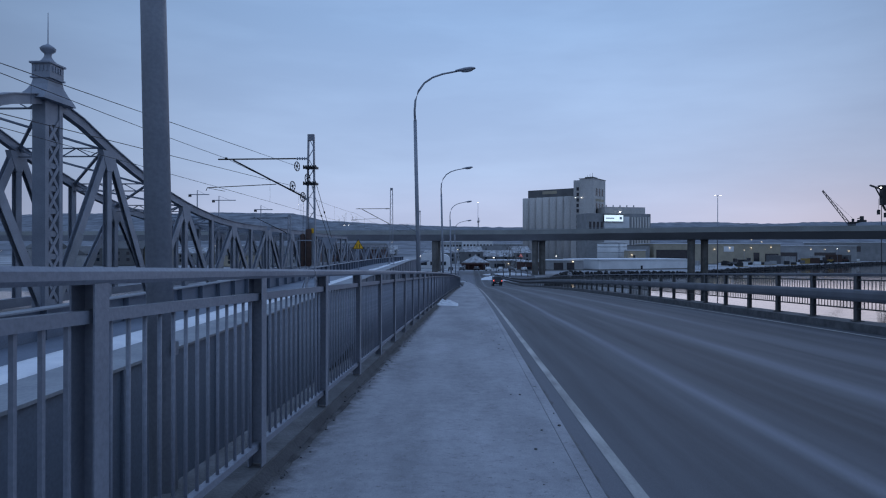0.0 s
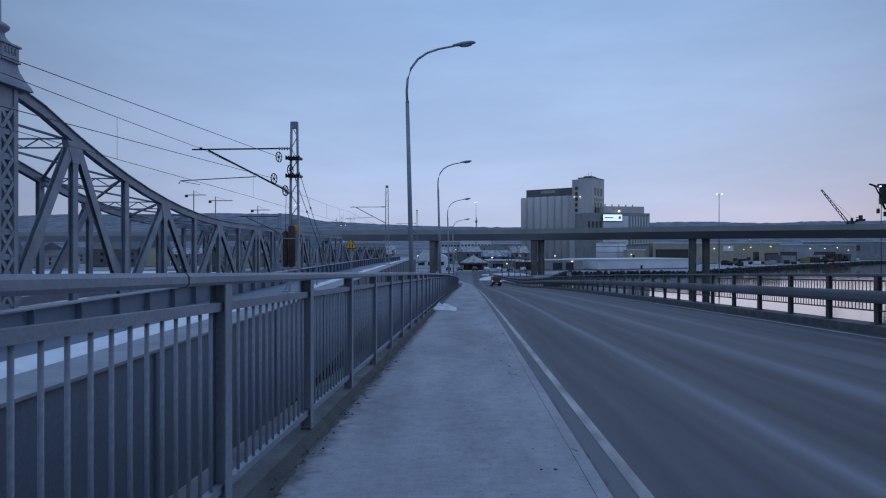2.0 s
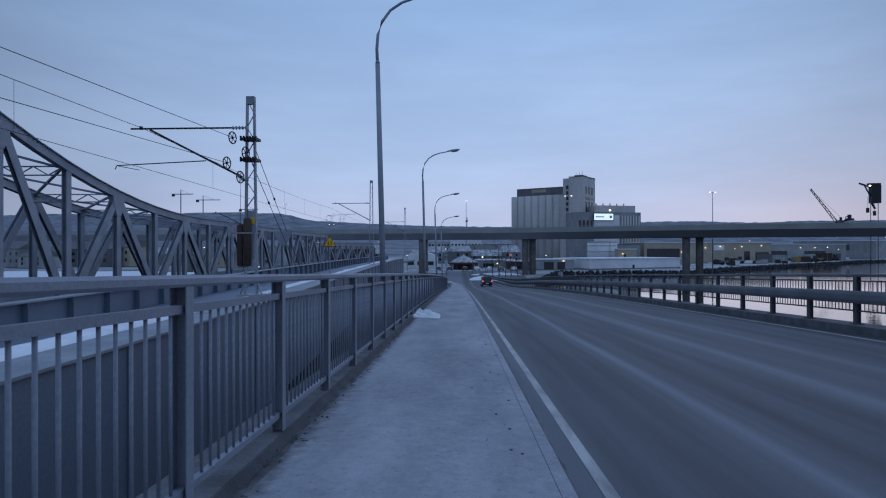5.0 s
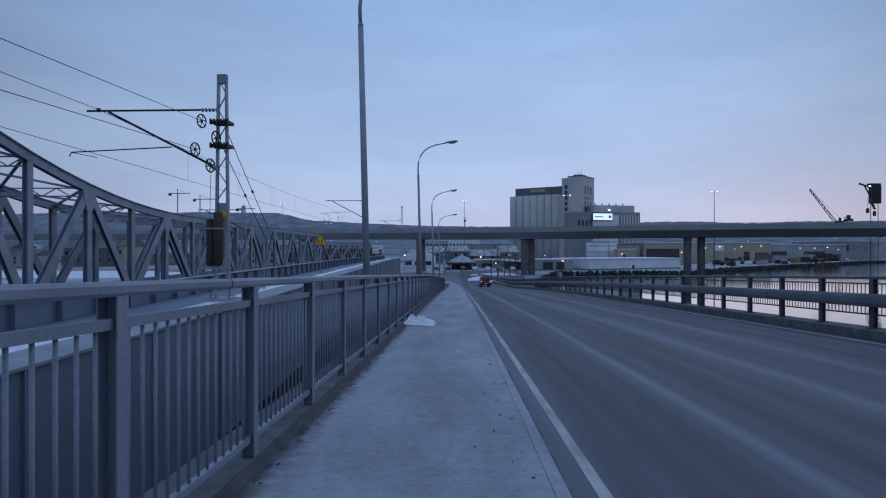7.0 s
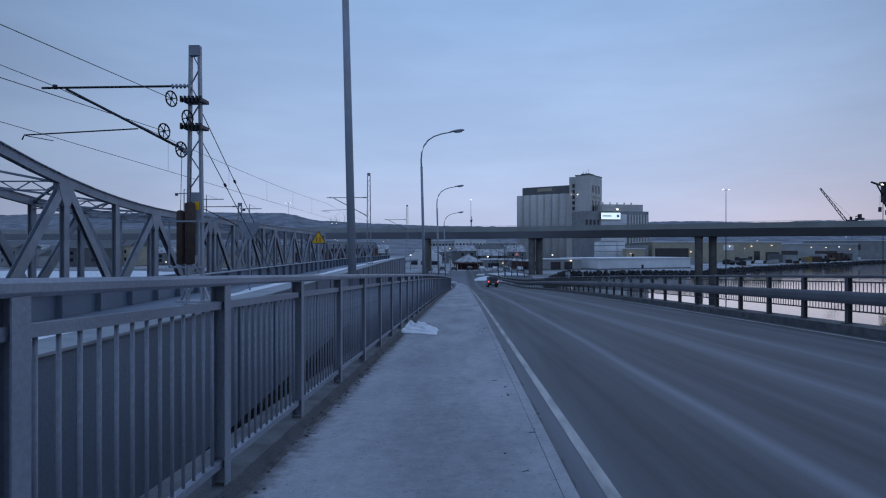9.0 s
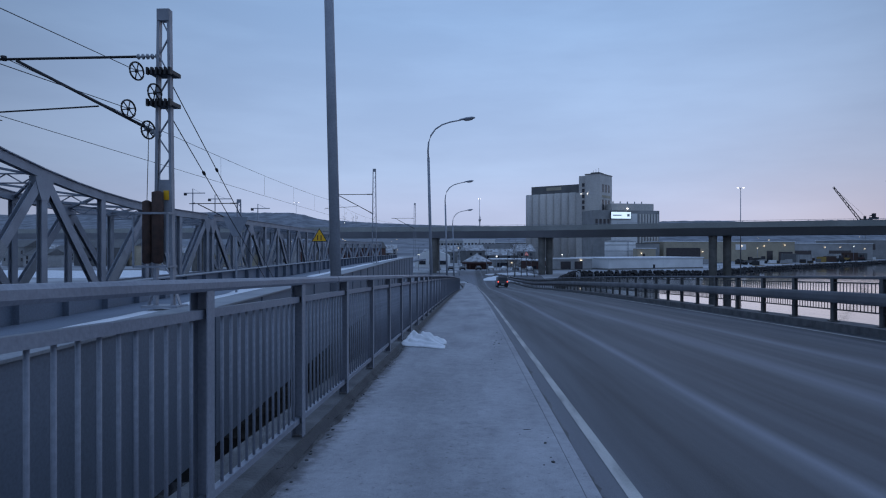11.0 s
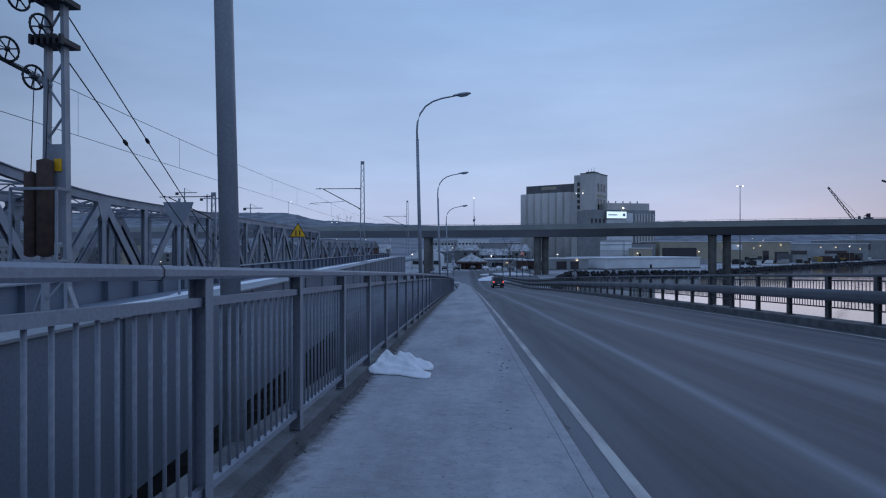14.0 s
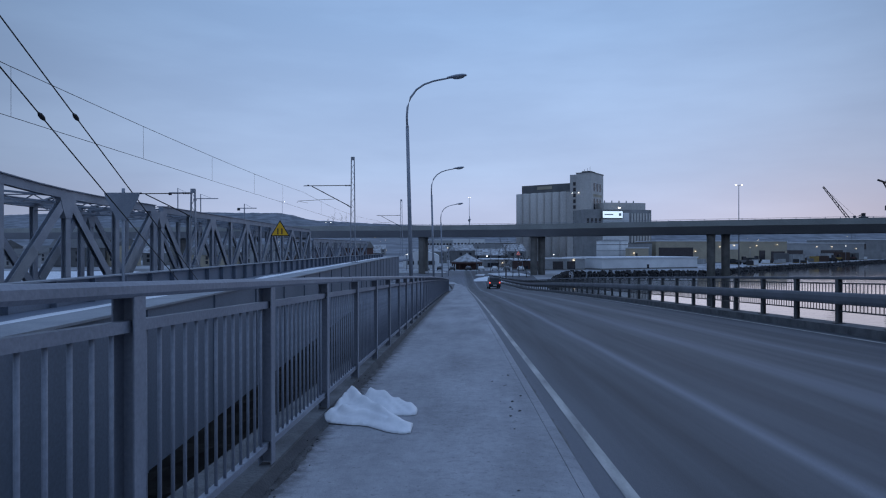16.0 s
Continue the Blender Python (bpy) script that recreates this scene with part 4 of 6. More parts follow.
def line_mast(s, off, top, reach, z_up, z_low, detail):
    base = rw(off, s, -0.5)
    t = thing("line_mast", "grey lattice railway overhead-line mast with cantilever arms", "line mast", "overhead-line masts")
    bm = bm_new()
    lattice(bm, base, 0.46, 0.26, top + 0.5, 0.52)
    box(bm, base + Vector((0, 0, top + 0.5 - 0.12)), (0.32, 0.2, 0.30))
    part("lattice_post", bm, GALV, t)
    bm = bm_new()
    box(bm, base + Vector((0, 0, 0.02)), (0.95, 0.6, 0.06))
    for sx in (-1, 1):
        beam(bm, base + Vector((sx * 0.42, 0, 0.05)), base + Vector((sx * 0.24, 0, 0.55)), 0.03, 0.12, (0, 1, 0))
    part("base_plate", bm, GALV, t)
    cantilever(t, base, reach, z_up, z_low, detail)
    if detail:
        for z in (z_up - 0.46, z_up - 1.26):
            bm = bm_new()
            box(bm, base + Vector((0, 0, z + 0.5)), (0.62, 0.52, 0.10))
            for k in range(6):
                box(bm, base + Vector((-0.29 + 0.116 * k, -0.30, z + 0.5)), (0.05, 0.10, 0.18))
            part("clamp_collar", bm, DARK, t)
        for c in ((-0.68, -0.1, z_up - 0.40), (-0.90, -0.1, z_low - 0.05), (-0.38, -0.1, z_low - 0.60), (-0.10, -0.30, z_up - 1.02)):
            bm = bm_new()
            wheel(bm, base + Vector((c[0], c[1], c[2] + 0.5)), 0.225)
            part("tension_wheel", bm, DARK, t, "dark spoked tensioning wheel")
        for k, r, zt in ((-0.34, 0.115, 2.70), (-0.06, 0.145, 2.94)):
            bm = bm_new()
            lathe(bm, base + Vector((k, -0.24, 0)), [(0.05, 1.12), (r, 1.16), (r, zt), (0.04, zt + 0.04)], 14)
            part("tension_weight", bm, RUST, t, "rust-brown cylindrical tension weight")
        for z in (1.05, 2.4):
            for a, b in (((-0.58, -0.45), (0.30, -0.45)), ((-0.58, -0.45), (-0.58, 0.05)), ((0.30, -0.45), (0.30, 0.05))):
                bm = bm_new()
                beam(bm, base + Vector((a[0], a[1], z)), base + Vector((b[0], b[1], z)), 0.04, 0.05)
                part("guard_bar", bm, GALV, t)
        for k in (-0.58, 0.30):
            bm = bm_new()
            beam(bm, base + Vector((k, -0.45, 1.05)), base + Vector((k, -0.45, 2.4)), 0.04, 0.04)
            part("guard_post", bm, GALV, t)
        bm = bm_new()
        box(bm, base + Vector((0.02, 0, 2.34)), (0.40, 0.18, 1.88))
        part("sheet_casing", bm, GALV, t)
        bm = bm_new()
        box(bm, base + Vector((0.10, -0.11, 2.88)), (0.14, 0.015, 0.24))
        part("warning_plate", bm, YELLOW, t, "small yellow warning plate")
        for k in (-0.34, -0.06):
            bm = bm_new()
            tube(bm, [base + Vector((k, -0.24, 2.7)), base + Vector((k, -0.15, z_low - 0.15))], 0.009, 5)
            part("weight_cable", bm, DARK, t)
    return t


line_mast(30.8, 6.42, 7.15, 4.25, 5.98, 4.66, True)
line_mast(79.0, 6.1, 9.2, 4.1, 6.6, 5.3, False)
line_mast(136.0, 6.1, 9.8, 4.1, 6.9, 5.6, False)
line_mast(66.5, 16.2, 5.1, 3.8, 4.8, 3.8, False)


def wires():
    t = thing("overhead_wires", "thin dark railway overhead wires with droppers", "overhead wire")
    for off, za, zb in ((10.7, 6.0, 4.45),):
        spans = [(-14, 30.8), (30.8, 79), (79, 136), (136, 170)]
        for a, b in spans:
            bm = bm_new()
            pts = []
            for k in range(13):
                f = k / 12
                pts.append(rw(off, a + (b - a) * f, za - 0.28 * 4 * f * (1 - f)))
            tube(bm, pts, 0.011, 5)
            part("messenger_wire", bm, DARK, t)
            bm = bm_new()
            tube(bm, [rw(off, a, zb), rw(off, (a + b) / 2, zb - 0.03), rw(off, b, zb)], 0.010, 5)
            part("contact_wire", bm, DARK, t)
            for k in (2, 4, 6, 8, 10):
                bm = bm_new()
                tube(bm, [pts[k], Vector((pts[k].x, pts[k].y, zb))], 0.006, 4)
                part("dropper", bm, DARK, t)
    # wires drawn in to the tension wheels of the mast
    for z0, o1, z1 in ((4.5, 7.1, 5.58), (3.6, 7.32, 4.61)):
        bm = bm_new()
        a, b = rw(10.5, -14, z0), rw(o1, 30.6, z1)
        tube(bm, [a, a.lerp(b, 0.5) - Vector((0, 0, 0.06)), b], 0.010, 5)
        part("tension_wire", bm, DARK, t)
    for k, (z0, y1) in enumerate(((5.5, 42.0), (4.6, 40.0))):
        bm = bm_new()
        a, b = rw(6.42, 31.0, z0), rw(6.6 - 0.25 * k, y1, -0.3)
        tube(bm, [a, b], 0.014, 5)
        part("guy_wire", bm, DARK, t)
        bm = bm_new()
        m = a.lerp(b, 0.33 - 0.07 * k)
        tube(bm, [m, m + (b - a).normalized() * 0.06, m + (b - a).normalized() * 0.16, m + (b - a).normalized() * 0.22], [0.02, 0.045, 0.045, 0.02], 8)
        part("guy_insulator", bm, DARK, t)


wires()


def triangle_plate(bm, c, w, h, thick, down):
    s = -1 if down else 1
    vs = [bm.verts.new(Vector(c) + Vector((a, d, b * s))) for d in (-thick / 2, thick / 2) for a, b in ((-w / 2, -h / 2), (w / 2, -h / 2), (0, h / 2))]
    bm.faces.new(vs[:3])
    bm.faces.new(vs[3:][::-1])
    for k in range(3):
        bm.faces.new((vs[k], vs[k + 3], vs[(k + 1) % 3 + 3], vs[(k + 1) % 3]))


def rail_signs():
    p = rw(6.6, 37.0, 0)
    t = thing("signal_post", "grey post with a downward-pointing triangular plate", "railway sign")
    bm = bm_new()
    tube(bm, [p + Vector((0, 0, -1.25)), p + Vector((0, 0, 2.25))], 0.04, 8)
    part("post", bm, GALV, t)
    bm = bm_new()
    vs = [bm.verts.new(p + Vector((a, d, b))) for d in (-0.07, -0.05) for a, b in ((-0.45, 2.14), (0.45, 2.14), (0.40, 1.98), (0.12, 1.46), (-0.12, 1.46), (-0.40, 1.98))]
    bm.faces.new(vs[:6])
    bm.faces.new(vs[6:][::-1])
    for k in range(6):
        bm.faces.new((vs[k], vs[k + 6], vs[(k + 1) % 6 + 6], vs[(k + 1) % 6]))
    part("plate", bm, GALV, t)
    p = rw(7.4, 56.5, 0)
    t = thing("speed_sign", "yellow triangular railway sign with black number eleven", "railway sign")
    bm = bm_new()
    tube(bm, [p + Vector((0, 0, -1.25)), p + Vector((0, 0, 1.6))], 0.035, 8)
    part("post", bm, GALV, t)
    bm = bm_new()
    triangle_plate(bm, p + Vector((0, -0.05, 1.92)), 1.08, 0.90, 0.02, False)
    part("border", bm, BLACK, t)
    bm = bm_new()
    triangle_plate(bm, p + Vector((0, -0.07, 1.90)), 0.92, 0.76, 0.012, False)
    part("face", bm, YELLOW, t)
    cu = bpy.data.curves.new("number", "FONT")
    cu.body, cu.size, cu.align_x, cu.extrude = "11", 0.46, "CENTER", 0.004
    cu.offset = 0.008
    tmp = new("number_text", cu)
    me = bpy.data.meshes.new_from_object(tmp)
    bpy.data.objects.remove(tmp)
    me.materials.clear()
    me.materials.append(BLACK)
    ob = new("number", me)
    ob.parent = t
    ob.matrix_basis = Matrix.Translation(p + Vector((0, -0.09, 1.58))) @ pose(0, 0, 0, 90, 0, 0)


rail_signs()


# ---- ground, water, far shore ----
SHORE = [(-3000, 150), (-60, 150), (-22, 118), (14, 118), (22, 175), (36, 232), (87, 241), (109, 270), (279, 440), (700, 760), (3000, 1500)]


def shore_y(x):
    for (a, ya), (b, yb) in zip(SHORE, SHORE[1:]):
        if a <= x <= b:
            return ya + (yb - ya) * (x - a) / (b - a)
    return 150


def ground():
    bm = bm_new()
    xs = [-4500, -3000, -2000, -1200, -800, -500, -350, -250, -180, -130, -100, -80, -60, -45, -32, -22, -14, -6, 0, 6, 12, 16, 20, 26, 32, 38, 50, 62, 75, 87, 98, 109, 125, 145, 170, 200, 240, 279, 340, 420, 520, 700, 1000, 1600, 2400, 3200, 4500]
    grid = []
    for x in xs:
        col = []
        sy = shore_y(max(-3000, min(3000, x)))
        for y, z in ((-4000, -11.5), (-400, -11.5), (sy - 3.0, -11.5), (sy - 0.5, -8.6), (sy + 1.2, -6.95), (sy + 12, -6.75), (sy + 60, -6.7), (sy + 180, -6.7), (sy + 500, -6), (4800, -5)):
            col.append(bm.verts.new((x, y, z)))
        grid.append(col)
    for c0, c1 in zip(grid, grid[1:]):
        for k in range(len(c0) - 1):
            bm.faces.new((c0[k], c1[k], c1[k + 1], c0[k + 1]))
    tagged(part("ground", bm, LAND), "flat snow-patched harbour ground and river bed", "ground", kind="structure")
    bm = bm_new()
    vs = [bm.verts.new(p) for p in ((-4000, -3800, -8.2), (4000, -3800, -8.2), (4000, 2600, -8.2), (-4000, 2600, -8.2))]
    bm.faces.new(vs)
    tagged(part("water", bm, WATER), "calm dark river water mirroring the sky", "water", kind="structure")


ground()


def shade_bank():
    """Added stony bank; its near-black colour holds the shade beneath the railway bridge."""
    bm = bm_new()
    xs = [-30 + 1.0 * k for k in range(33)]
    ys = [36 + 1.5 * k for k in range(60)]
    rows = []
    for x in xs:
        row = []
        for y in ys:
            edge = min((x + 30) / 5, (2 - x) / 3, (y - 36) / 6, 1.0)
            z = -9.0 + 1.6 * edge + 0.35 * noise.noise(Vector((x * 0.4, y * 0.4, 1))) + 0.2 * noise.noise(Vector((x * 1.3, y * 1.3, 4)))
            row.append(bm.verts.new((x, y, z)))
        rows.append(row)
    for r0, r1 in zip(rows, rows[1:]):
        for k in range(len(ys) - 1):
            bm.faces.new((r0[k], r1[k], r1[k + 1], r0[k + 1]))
    tagged(part("ground_shade_bank", bm, UNDERSHADE), "added bank coloured near-black for the shade beneath the railway bridge", "river bank", kind="structure")


shade_bank()


def quay_rocks():
    bm = bm_new()
    rnd = random.Random(5)
    for (xa, ya), (xb, yb) in zip(SHORE[3:10], SHORE[4:11]):
        n = int(math.hypot(xb - xa, yb - ya) / 1.1)
        n = min(n, 260)
        for i in range(n):
            f = i / n
            for row in range(2):
                x, y = xa + (xb - xa) * f + rnd.uniform(-0.5, 0.5), ya + (yb - ya) * f - 0.9 + row * 1.0
                s = rnd.uniform(0.7, 1.3)
                z = -8.1 + row * 0.8
                v = bmesh.ops.create_cube(bm, size=1.0)["verts"] if i % 2 else bmesh.ops.create_icosphere(bm, subdivisions=1, radius=0.62)["verts"]
                mtx = Matrix.Translation((x, y, z)) @ Euler((rnd.random(), rnd.random(), rnd.random() * 3)).to_matrix().to_4x4() @ Matrix.Diagonal((s * 1.3, s, s * 0.9, 1))
                for p in v:
                    p.co = mtx @ p.co
    tagged(part("quay_rocks", bm, ROCK), "dark rock armour along the quay edge", "rocks", kind="stuff")


# axis frame: across and ahead as seen from the walk's first station
def ahead(u, a, z=0.0):
    return Vector((u * 0.999 - a * 0.0443, a * 0.999 + u * 0.0443, z))


def from_px(px, a):
    """Across at depth a for a direction written as thousandths of the depth."""
    return px * a / 1000.0


# ---- flyover ----
def flyover():
    t = thing("flyover", "long grey concrete motorway flyover with steel parapet", "flyover")
    ctrl = [(-420, 262, 7.7), (-250, 240, 7.8), (-120, 226, 7.9), (-45, 216, 7.9), (-12, 210.5, 7.85), (22, 202, 7.85), (60, 185, 7.95), (105, 170, 8.0), (170, 158, 8.1), (300, 150, 8.2)]
    path = []
    for i in range(len(ctrl) - 1):
        p0, p1, p2, p3 = (Vector(ctrl[max(0, min(len(ctrl) - 1, i + k))]) for k in (-1, 0, 1, 2))
        for k in range(8):
            s = k / 8
            path.append(0.5 * ((2 * p1) + (p2 - p0) * s + (2 * p0 - 5 * p1 + 4 * p2 - p3) * s * s + (3 * p1 - p0 - 3 * p2 + p3) * s ** 3))
    path.append(Vector(ctrl[-1]))
    bm = bm_new()
    sweep(bm, path, [(-7.0, -1.70), (-6.6, -2.0), (-4.6, -3.6), (4.6, -3.6), (6.6, -2.0), (7.0, -1.70)])
    part("box_girder", bm, DECK, t)
    for side in (1, -1):
        bm = bm_new()
        sweep(bm, path, [(side * 6.75, -1.69), (side * 7.1, -1.69), (side * 7.1, -0.25), (side * 6.75, -0.25)])
        part("parapet", bm, PARAPET, t)
        bm = bm_new()
        sweep(bm, path, [(side * 6.88, 0.0), (side * 6.96, 0.0), (side * 6.96, 0.07), (side * 6.88, 0.07)])
        part("parapet_rail", bm, GALV, t)
    bm = bm_new()
    for i in range(len(path) - 1):
        n = max(2, int((path[i + 1] - path[i]).length / 2.5))
        for k in range(n):
            p = path[i].lerp(path[i + 1], k / n)
            d = (path[i + 1] - path[i])
            d.z = 0
            d.normalize()
            q = p + Vector((d.y, -d.x, 0)) * 6.92
            box(bm, q + Vector((0, 0, -0.12)), (0.09, 0.09, 0.26))
    tagged(part("rail_posts", bm, GALV, t), kind="stuff")
    for cx, cy, zt, dx, dy in ((-92, 222, 4.4, 0.5, 2.5), (-50, 216.5, 4.4, 0.4, 2.5), (-11.5, 210.5, 4.3, 0.3, 2.5), (22.0, 202, 4.3, 1.2, 0.9), (65.4, 182.5, 4.4, 2.2, 0.9), (112, 168, 4.5, 2.2, 1.2), (170, 158, 4.55, 2.2, 1.2)):
        for k in (-1, 1):
            bm = bm_new()
            prof = [(1.02, -11.4), (1.02, zt - 0.8), (1.12, zt)]
            lathe(bm, (cx + k * dx, cy + k * dy, 0), prof, 14)
            part("column", bm, CONCRETE, t, "round concrete column")


flyover()


# ---- silo ----
def wpx(px, py, a):
    """World point in the direction (px, py), both in thousandths of the depth from the level axis, at depth a."""
    return ahead(px * a / 1000, a, 1.5 + py * a / 1000)


def local_block(t, name, material, origin, ax, ay, l, w, z0, z1, label="", bevel=0.0):
    bm = bm_new()
    vs = []
    for z in (z0, z1):
        for a, b in ((0, 0), (l, 0), (l, w), (0, w)):
            p = origin + ax * a + ay * b
            vs.append(bm.verts.new((p.x, p.y, z)))
    for f in ((3, 2, 1, 0), (4, 5, 6, 7), (0, 1, 5, 4), (1, 2, 6, 5), (2, 3, 7, 6), (3, 0, 4, 7)):
        bm.faces.new([vs[i] for i in f])
    return part(name, bm, material, t, label, bevel)


def silo():
    t = thing("grain_silo", "tall weathered concrete grain silo with ribbed cylinders and a tower", "silo")
    o = ahead(92, 380)
    o.z = 0
    c, s = math.cos(radians(2.54)), math.sin(radians(2.54))
    def turn(x, y):
        return Vector((x * c - y * s, x * s + y * c, 0))
    ax, ay = turn(-0.81, 0.59), turn(0.59, 0.81)
    base = -6.8
    local_block(t, "tower_block", SILO, o, ax, ay, 9.2, 18.8, base, 44.8)
    local_block(t, "stair_bay", SILO, o + ax * 9.2 + ay * 1.4, ax, ay, 4.6, 15.0, base, 44.4)
    local_block(t, "tower_cornice", SILO_DARK, o - ax * 0.25 - ay * 0.25, ax, ay, 9.7, 19.3, 44.8, 45.2)
    local_block(t, "roof_house", SILO_DARK, o + ax * 2 + ay * 3, ax, ay, 5, 8, 45.2, 46.2)
    for k in range(3):
        bm = bm_new()
        p = o + ax * (2.8 + 1.7 * k) + ay * 5
        tube(bm, [(p.x, p.y, 46.2), (p.x, p.y, 48.8 - 0.6 * k)], 0.1, 5)
        part("antenna", bm, DARK, t)
    local_block(t, "silo_core", SILO, o + ax * 13.8 + ay * 1.6, ax, ay, 35.2, 15, base, 34.6)
    local_block(t, "roof_gallery", SILO_DARK, o + ax * 13.8 + ay * 3.0, ax, ay, 32.7, 12, 34.6, 39.8, "dark clad roof gallery")
    local_block(t, "gallery_sign", BEIGE, o + ax * 26 + ay * 2.8, ax, ay, 10, 0.3, 36.9, 38.8, "pale sign band on the gallery")
    for k in range(7):
        bm = bm_new()
        p = o + ax * (18.0 + 4.9 * k) + ay * 2.4
        lathe(bm, (p.x, p.y, 0), [(2.45, base), (2.45, 34.4), (2.2, 34.7)], 20)
        part("cylinder", bm, SILO, t)
    # stair bay with small openings beside the tower
    for z in range(0, 12):
        local_block(t, "window", GLASSD, o + ax * 10.2 + ay * 1.1, ax, ay, 1.5, 0.6, 0.5 + 3.4 * z, 2.6 + 3.4 * z)
    # tall windows on the end face
    for k in range(3):
        local_block(t, "window", GLASSD, o - ax * 0.12 + ay * (3.5 + 4.6 * k), ax, ay, 0.3, 2.3, 15, 30.0)
        local_block(t, "window", GLASSD, o - ax * 0.12 + ay * (3.5 + 4.6 * k), ax, ay, 0.3, 2.3, 34.5, 39.0)
    local_block(t, "name_band", BEIGE, o - ax * 0.15 + ay * 3, ax, ay, 0.3, 13, 31.2, 32.6)
    for k in (7.6, 11.6):
        bm = bm_new()
        p = o + ax * k - ay * 0.5
        box(bm, (p.x, p.y, 33.5), (0.4, 0.3, 0.3))
        part("flood_lamp", bm, FLOOD, t, "lit white floodlight")
    # annex
    t2 = thing("silo_annex", "low grey concrete annex building beside the silo", "building")
    o2 = ahead(86, 372)
    o2.z = 0
    bx, by = turn(0.985, 0.17), turn(-0.17, 0.985)
    local_block(t2, "wall", GREYB, o2, bx, by, 41, 20, base, 23.0)
    local_block(t2, "upper_wall", SILO, o2 + bx * 13 + by * 3, bx, by, 26, 15, 23.0, 27.2)
    for k in range(5):
        bm = bm_new()
        p = o2 + bx * (15 + 4.5 * k) + by * 6
        tube(bm, [(p.x, p.y, 26.5), (p.x, p.y, 28.6)], 0.35, 8)
        part("roof_vent", bm, GREYB, t2)
    local_block(t2, "lit_bay", WHITE, o2 + bx * 11 - by * 0.4, bx, by, 16, 0.5, 4, 21.2)
    for k in range(7):
        local_block(t2, "pilaster", SILO, o2 + bx * (28.5 + 1.8 * k) - by * 0.5, bx, by, 0.8, 0.5, base, 21.0)
    for k in range(4):
        local_block(t2, "window", GLASSD, o2 + bx * (1.5 + 2.4 * k) - by * 0.06, bx, by, 1.4, 0.3, 11, 18)
    board = thing("billboard", "lit pale blue billboard on the annex wall", "billboard")
    ob = local_block(board, "frame", DARK, o2 + bx * 10.2 - by * 1.3, bx, by, 12.6, 0.6, 17.9, 22.3)
    ob = local_block(board, "panel", BOARD, o2 + bx * 10.5 - by * 1.5, bx, by, 12.0, 0.18, 18.2, 22.0, "glowing pale panel")
    local_block(board, "printed_bar", GREYB, o2 + bx * 11.4 - by * 1.54, bx, by, 5.4, 0.05, 19.8, 20.4)
    local_block(board, "printed_mark", GREYB, o2 + bx * 20.2 - by * 1.54, bx, by, 1.5, 0.05, 19.4, 20.9)
    bm = bm_new()
    p = o2 + bx * 20.6 - by * 1.2
    box(bm, (p.x, p.y, 24.0), (1.0, 0.5, 0.6))
    part("flood_lamp", bm, FLOOD, t2, "bright white floodlight")


silo()
quay_rocks()


# ---- buildings under and beyond the flyover ----
def shed(name, label, x0, y0, x1, y1, z1, depth, material, openings=(), lamps=(), roofmat=None, z0=-6.85, roof=0.4):
    """A block with its front from (x0, y0) to (x1, y1); openings are (from, to, low, high) fractions of the front."""
    t = thing(name, label, "building")
    p, q = Vector((x0, y0, 0)), Vector((x1, y1, 0))
    ax = q - p
    l = ax.length
    ax.normalize()
    ay = Vector((-ax.y, ax.x, 0))
    h = z1 - z0
    local_block(t, "wall", material, p, ax, ay, l, depth, z0, z1)
    local_block(t, "roof", roofmat or SNOW, p - ax * 0.3 - ay * 0.3, ax, ay, l + 0.6, depth + 0.6, z1, z1 + roof)
    local_block(t, "plinth", CONCRETE, p - ax * 0.1 - ay * 0.1, ax, ay, l + 0.2, depth + 0.2, z0, z0 + 0.6)
    for a0, a1, b0, b1 in openings:
        local_block(t, "window" if b0 > 0.05 else "door", GLASSD, p + ax * (l * a0) - ay * 0.14, ax, ay, l * (a1 - a0), 0.3, z0 + h * b0, z0 + h * b1)
    for f, g in lamps:
        bm = bm_new()
        r = p + ax * (l * f) - ay * 0.5
        box(bm, (r.x, r.y, z0 + h * g), (0.55, 0.4, 0.3))
        part("wall_lamp", bm, WARM, t, "lit warm wall lamp")
    return t


def rows(n, m, lo=0.1, hi=0.9):
    """An even grid of window openings."""
    out = []
    for j in range(m):
        for i in range(n):
            a, b = (i + 0.2) / n, lo + (hi - lo) * (j + 0.25) / m
            out.append((a, a + 0.6 / n, b, b + (hi - lo) * 0.5 / m))
    return out


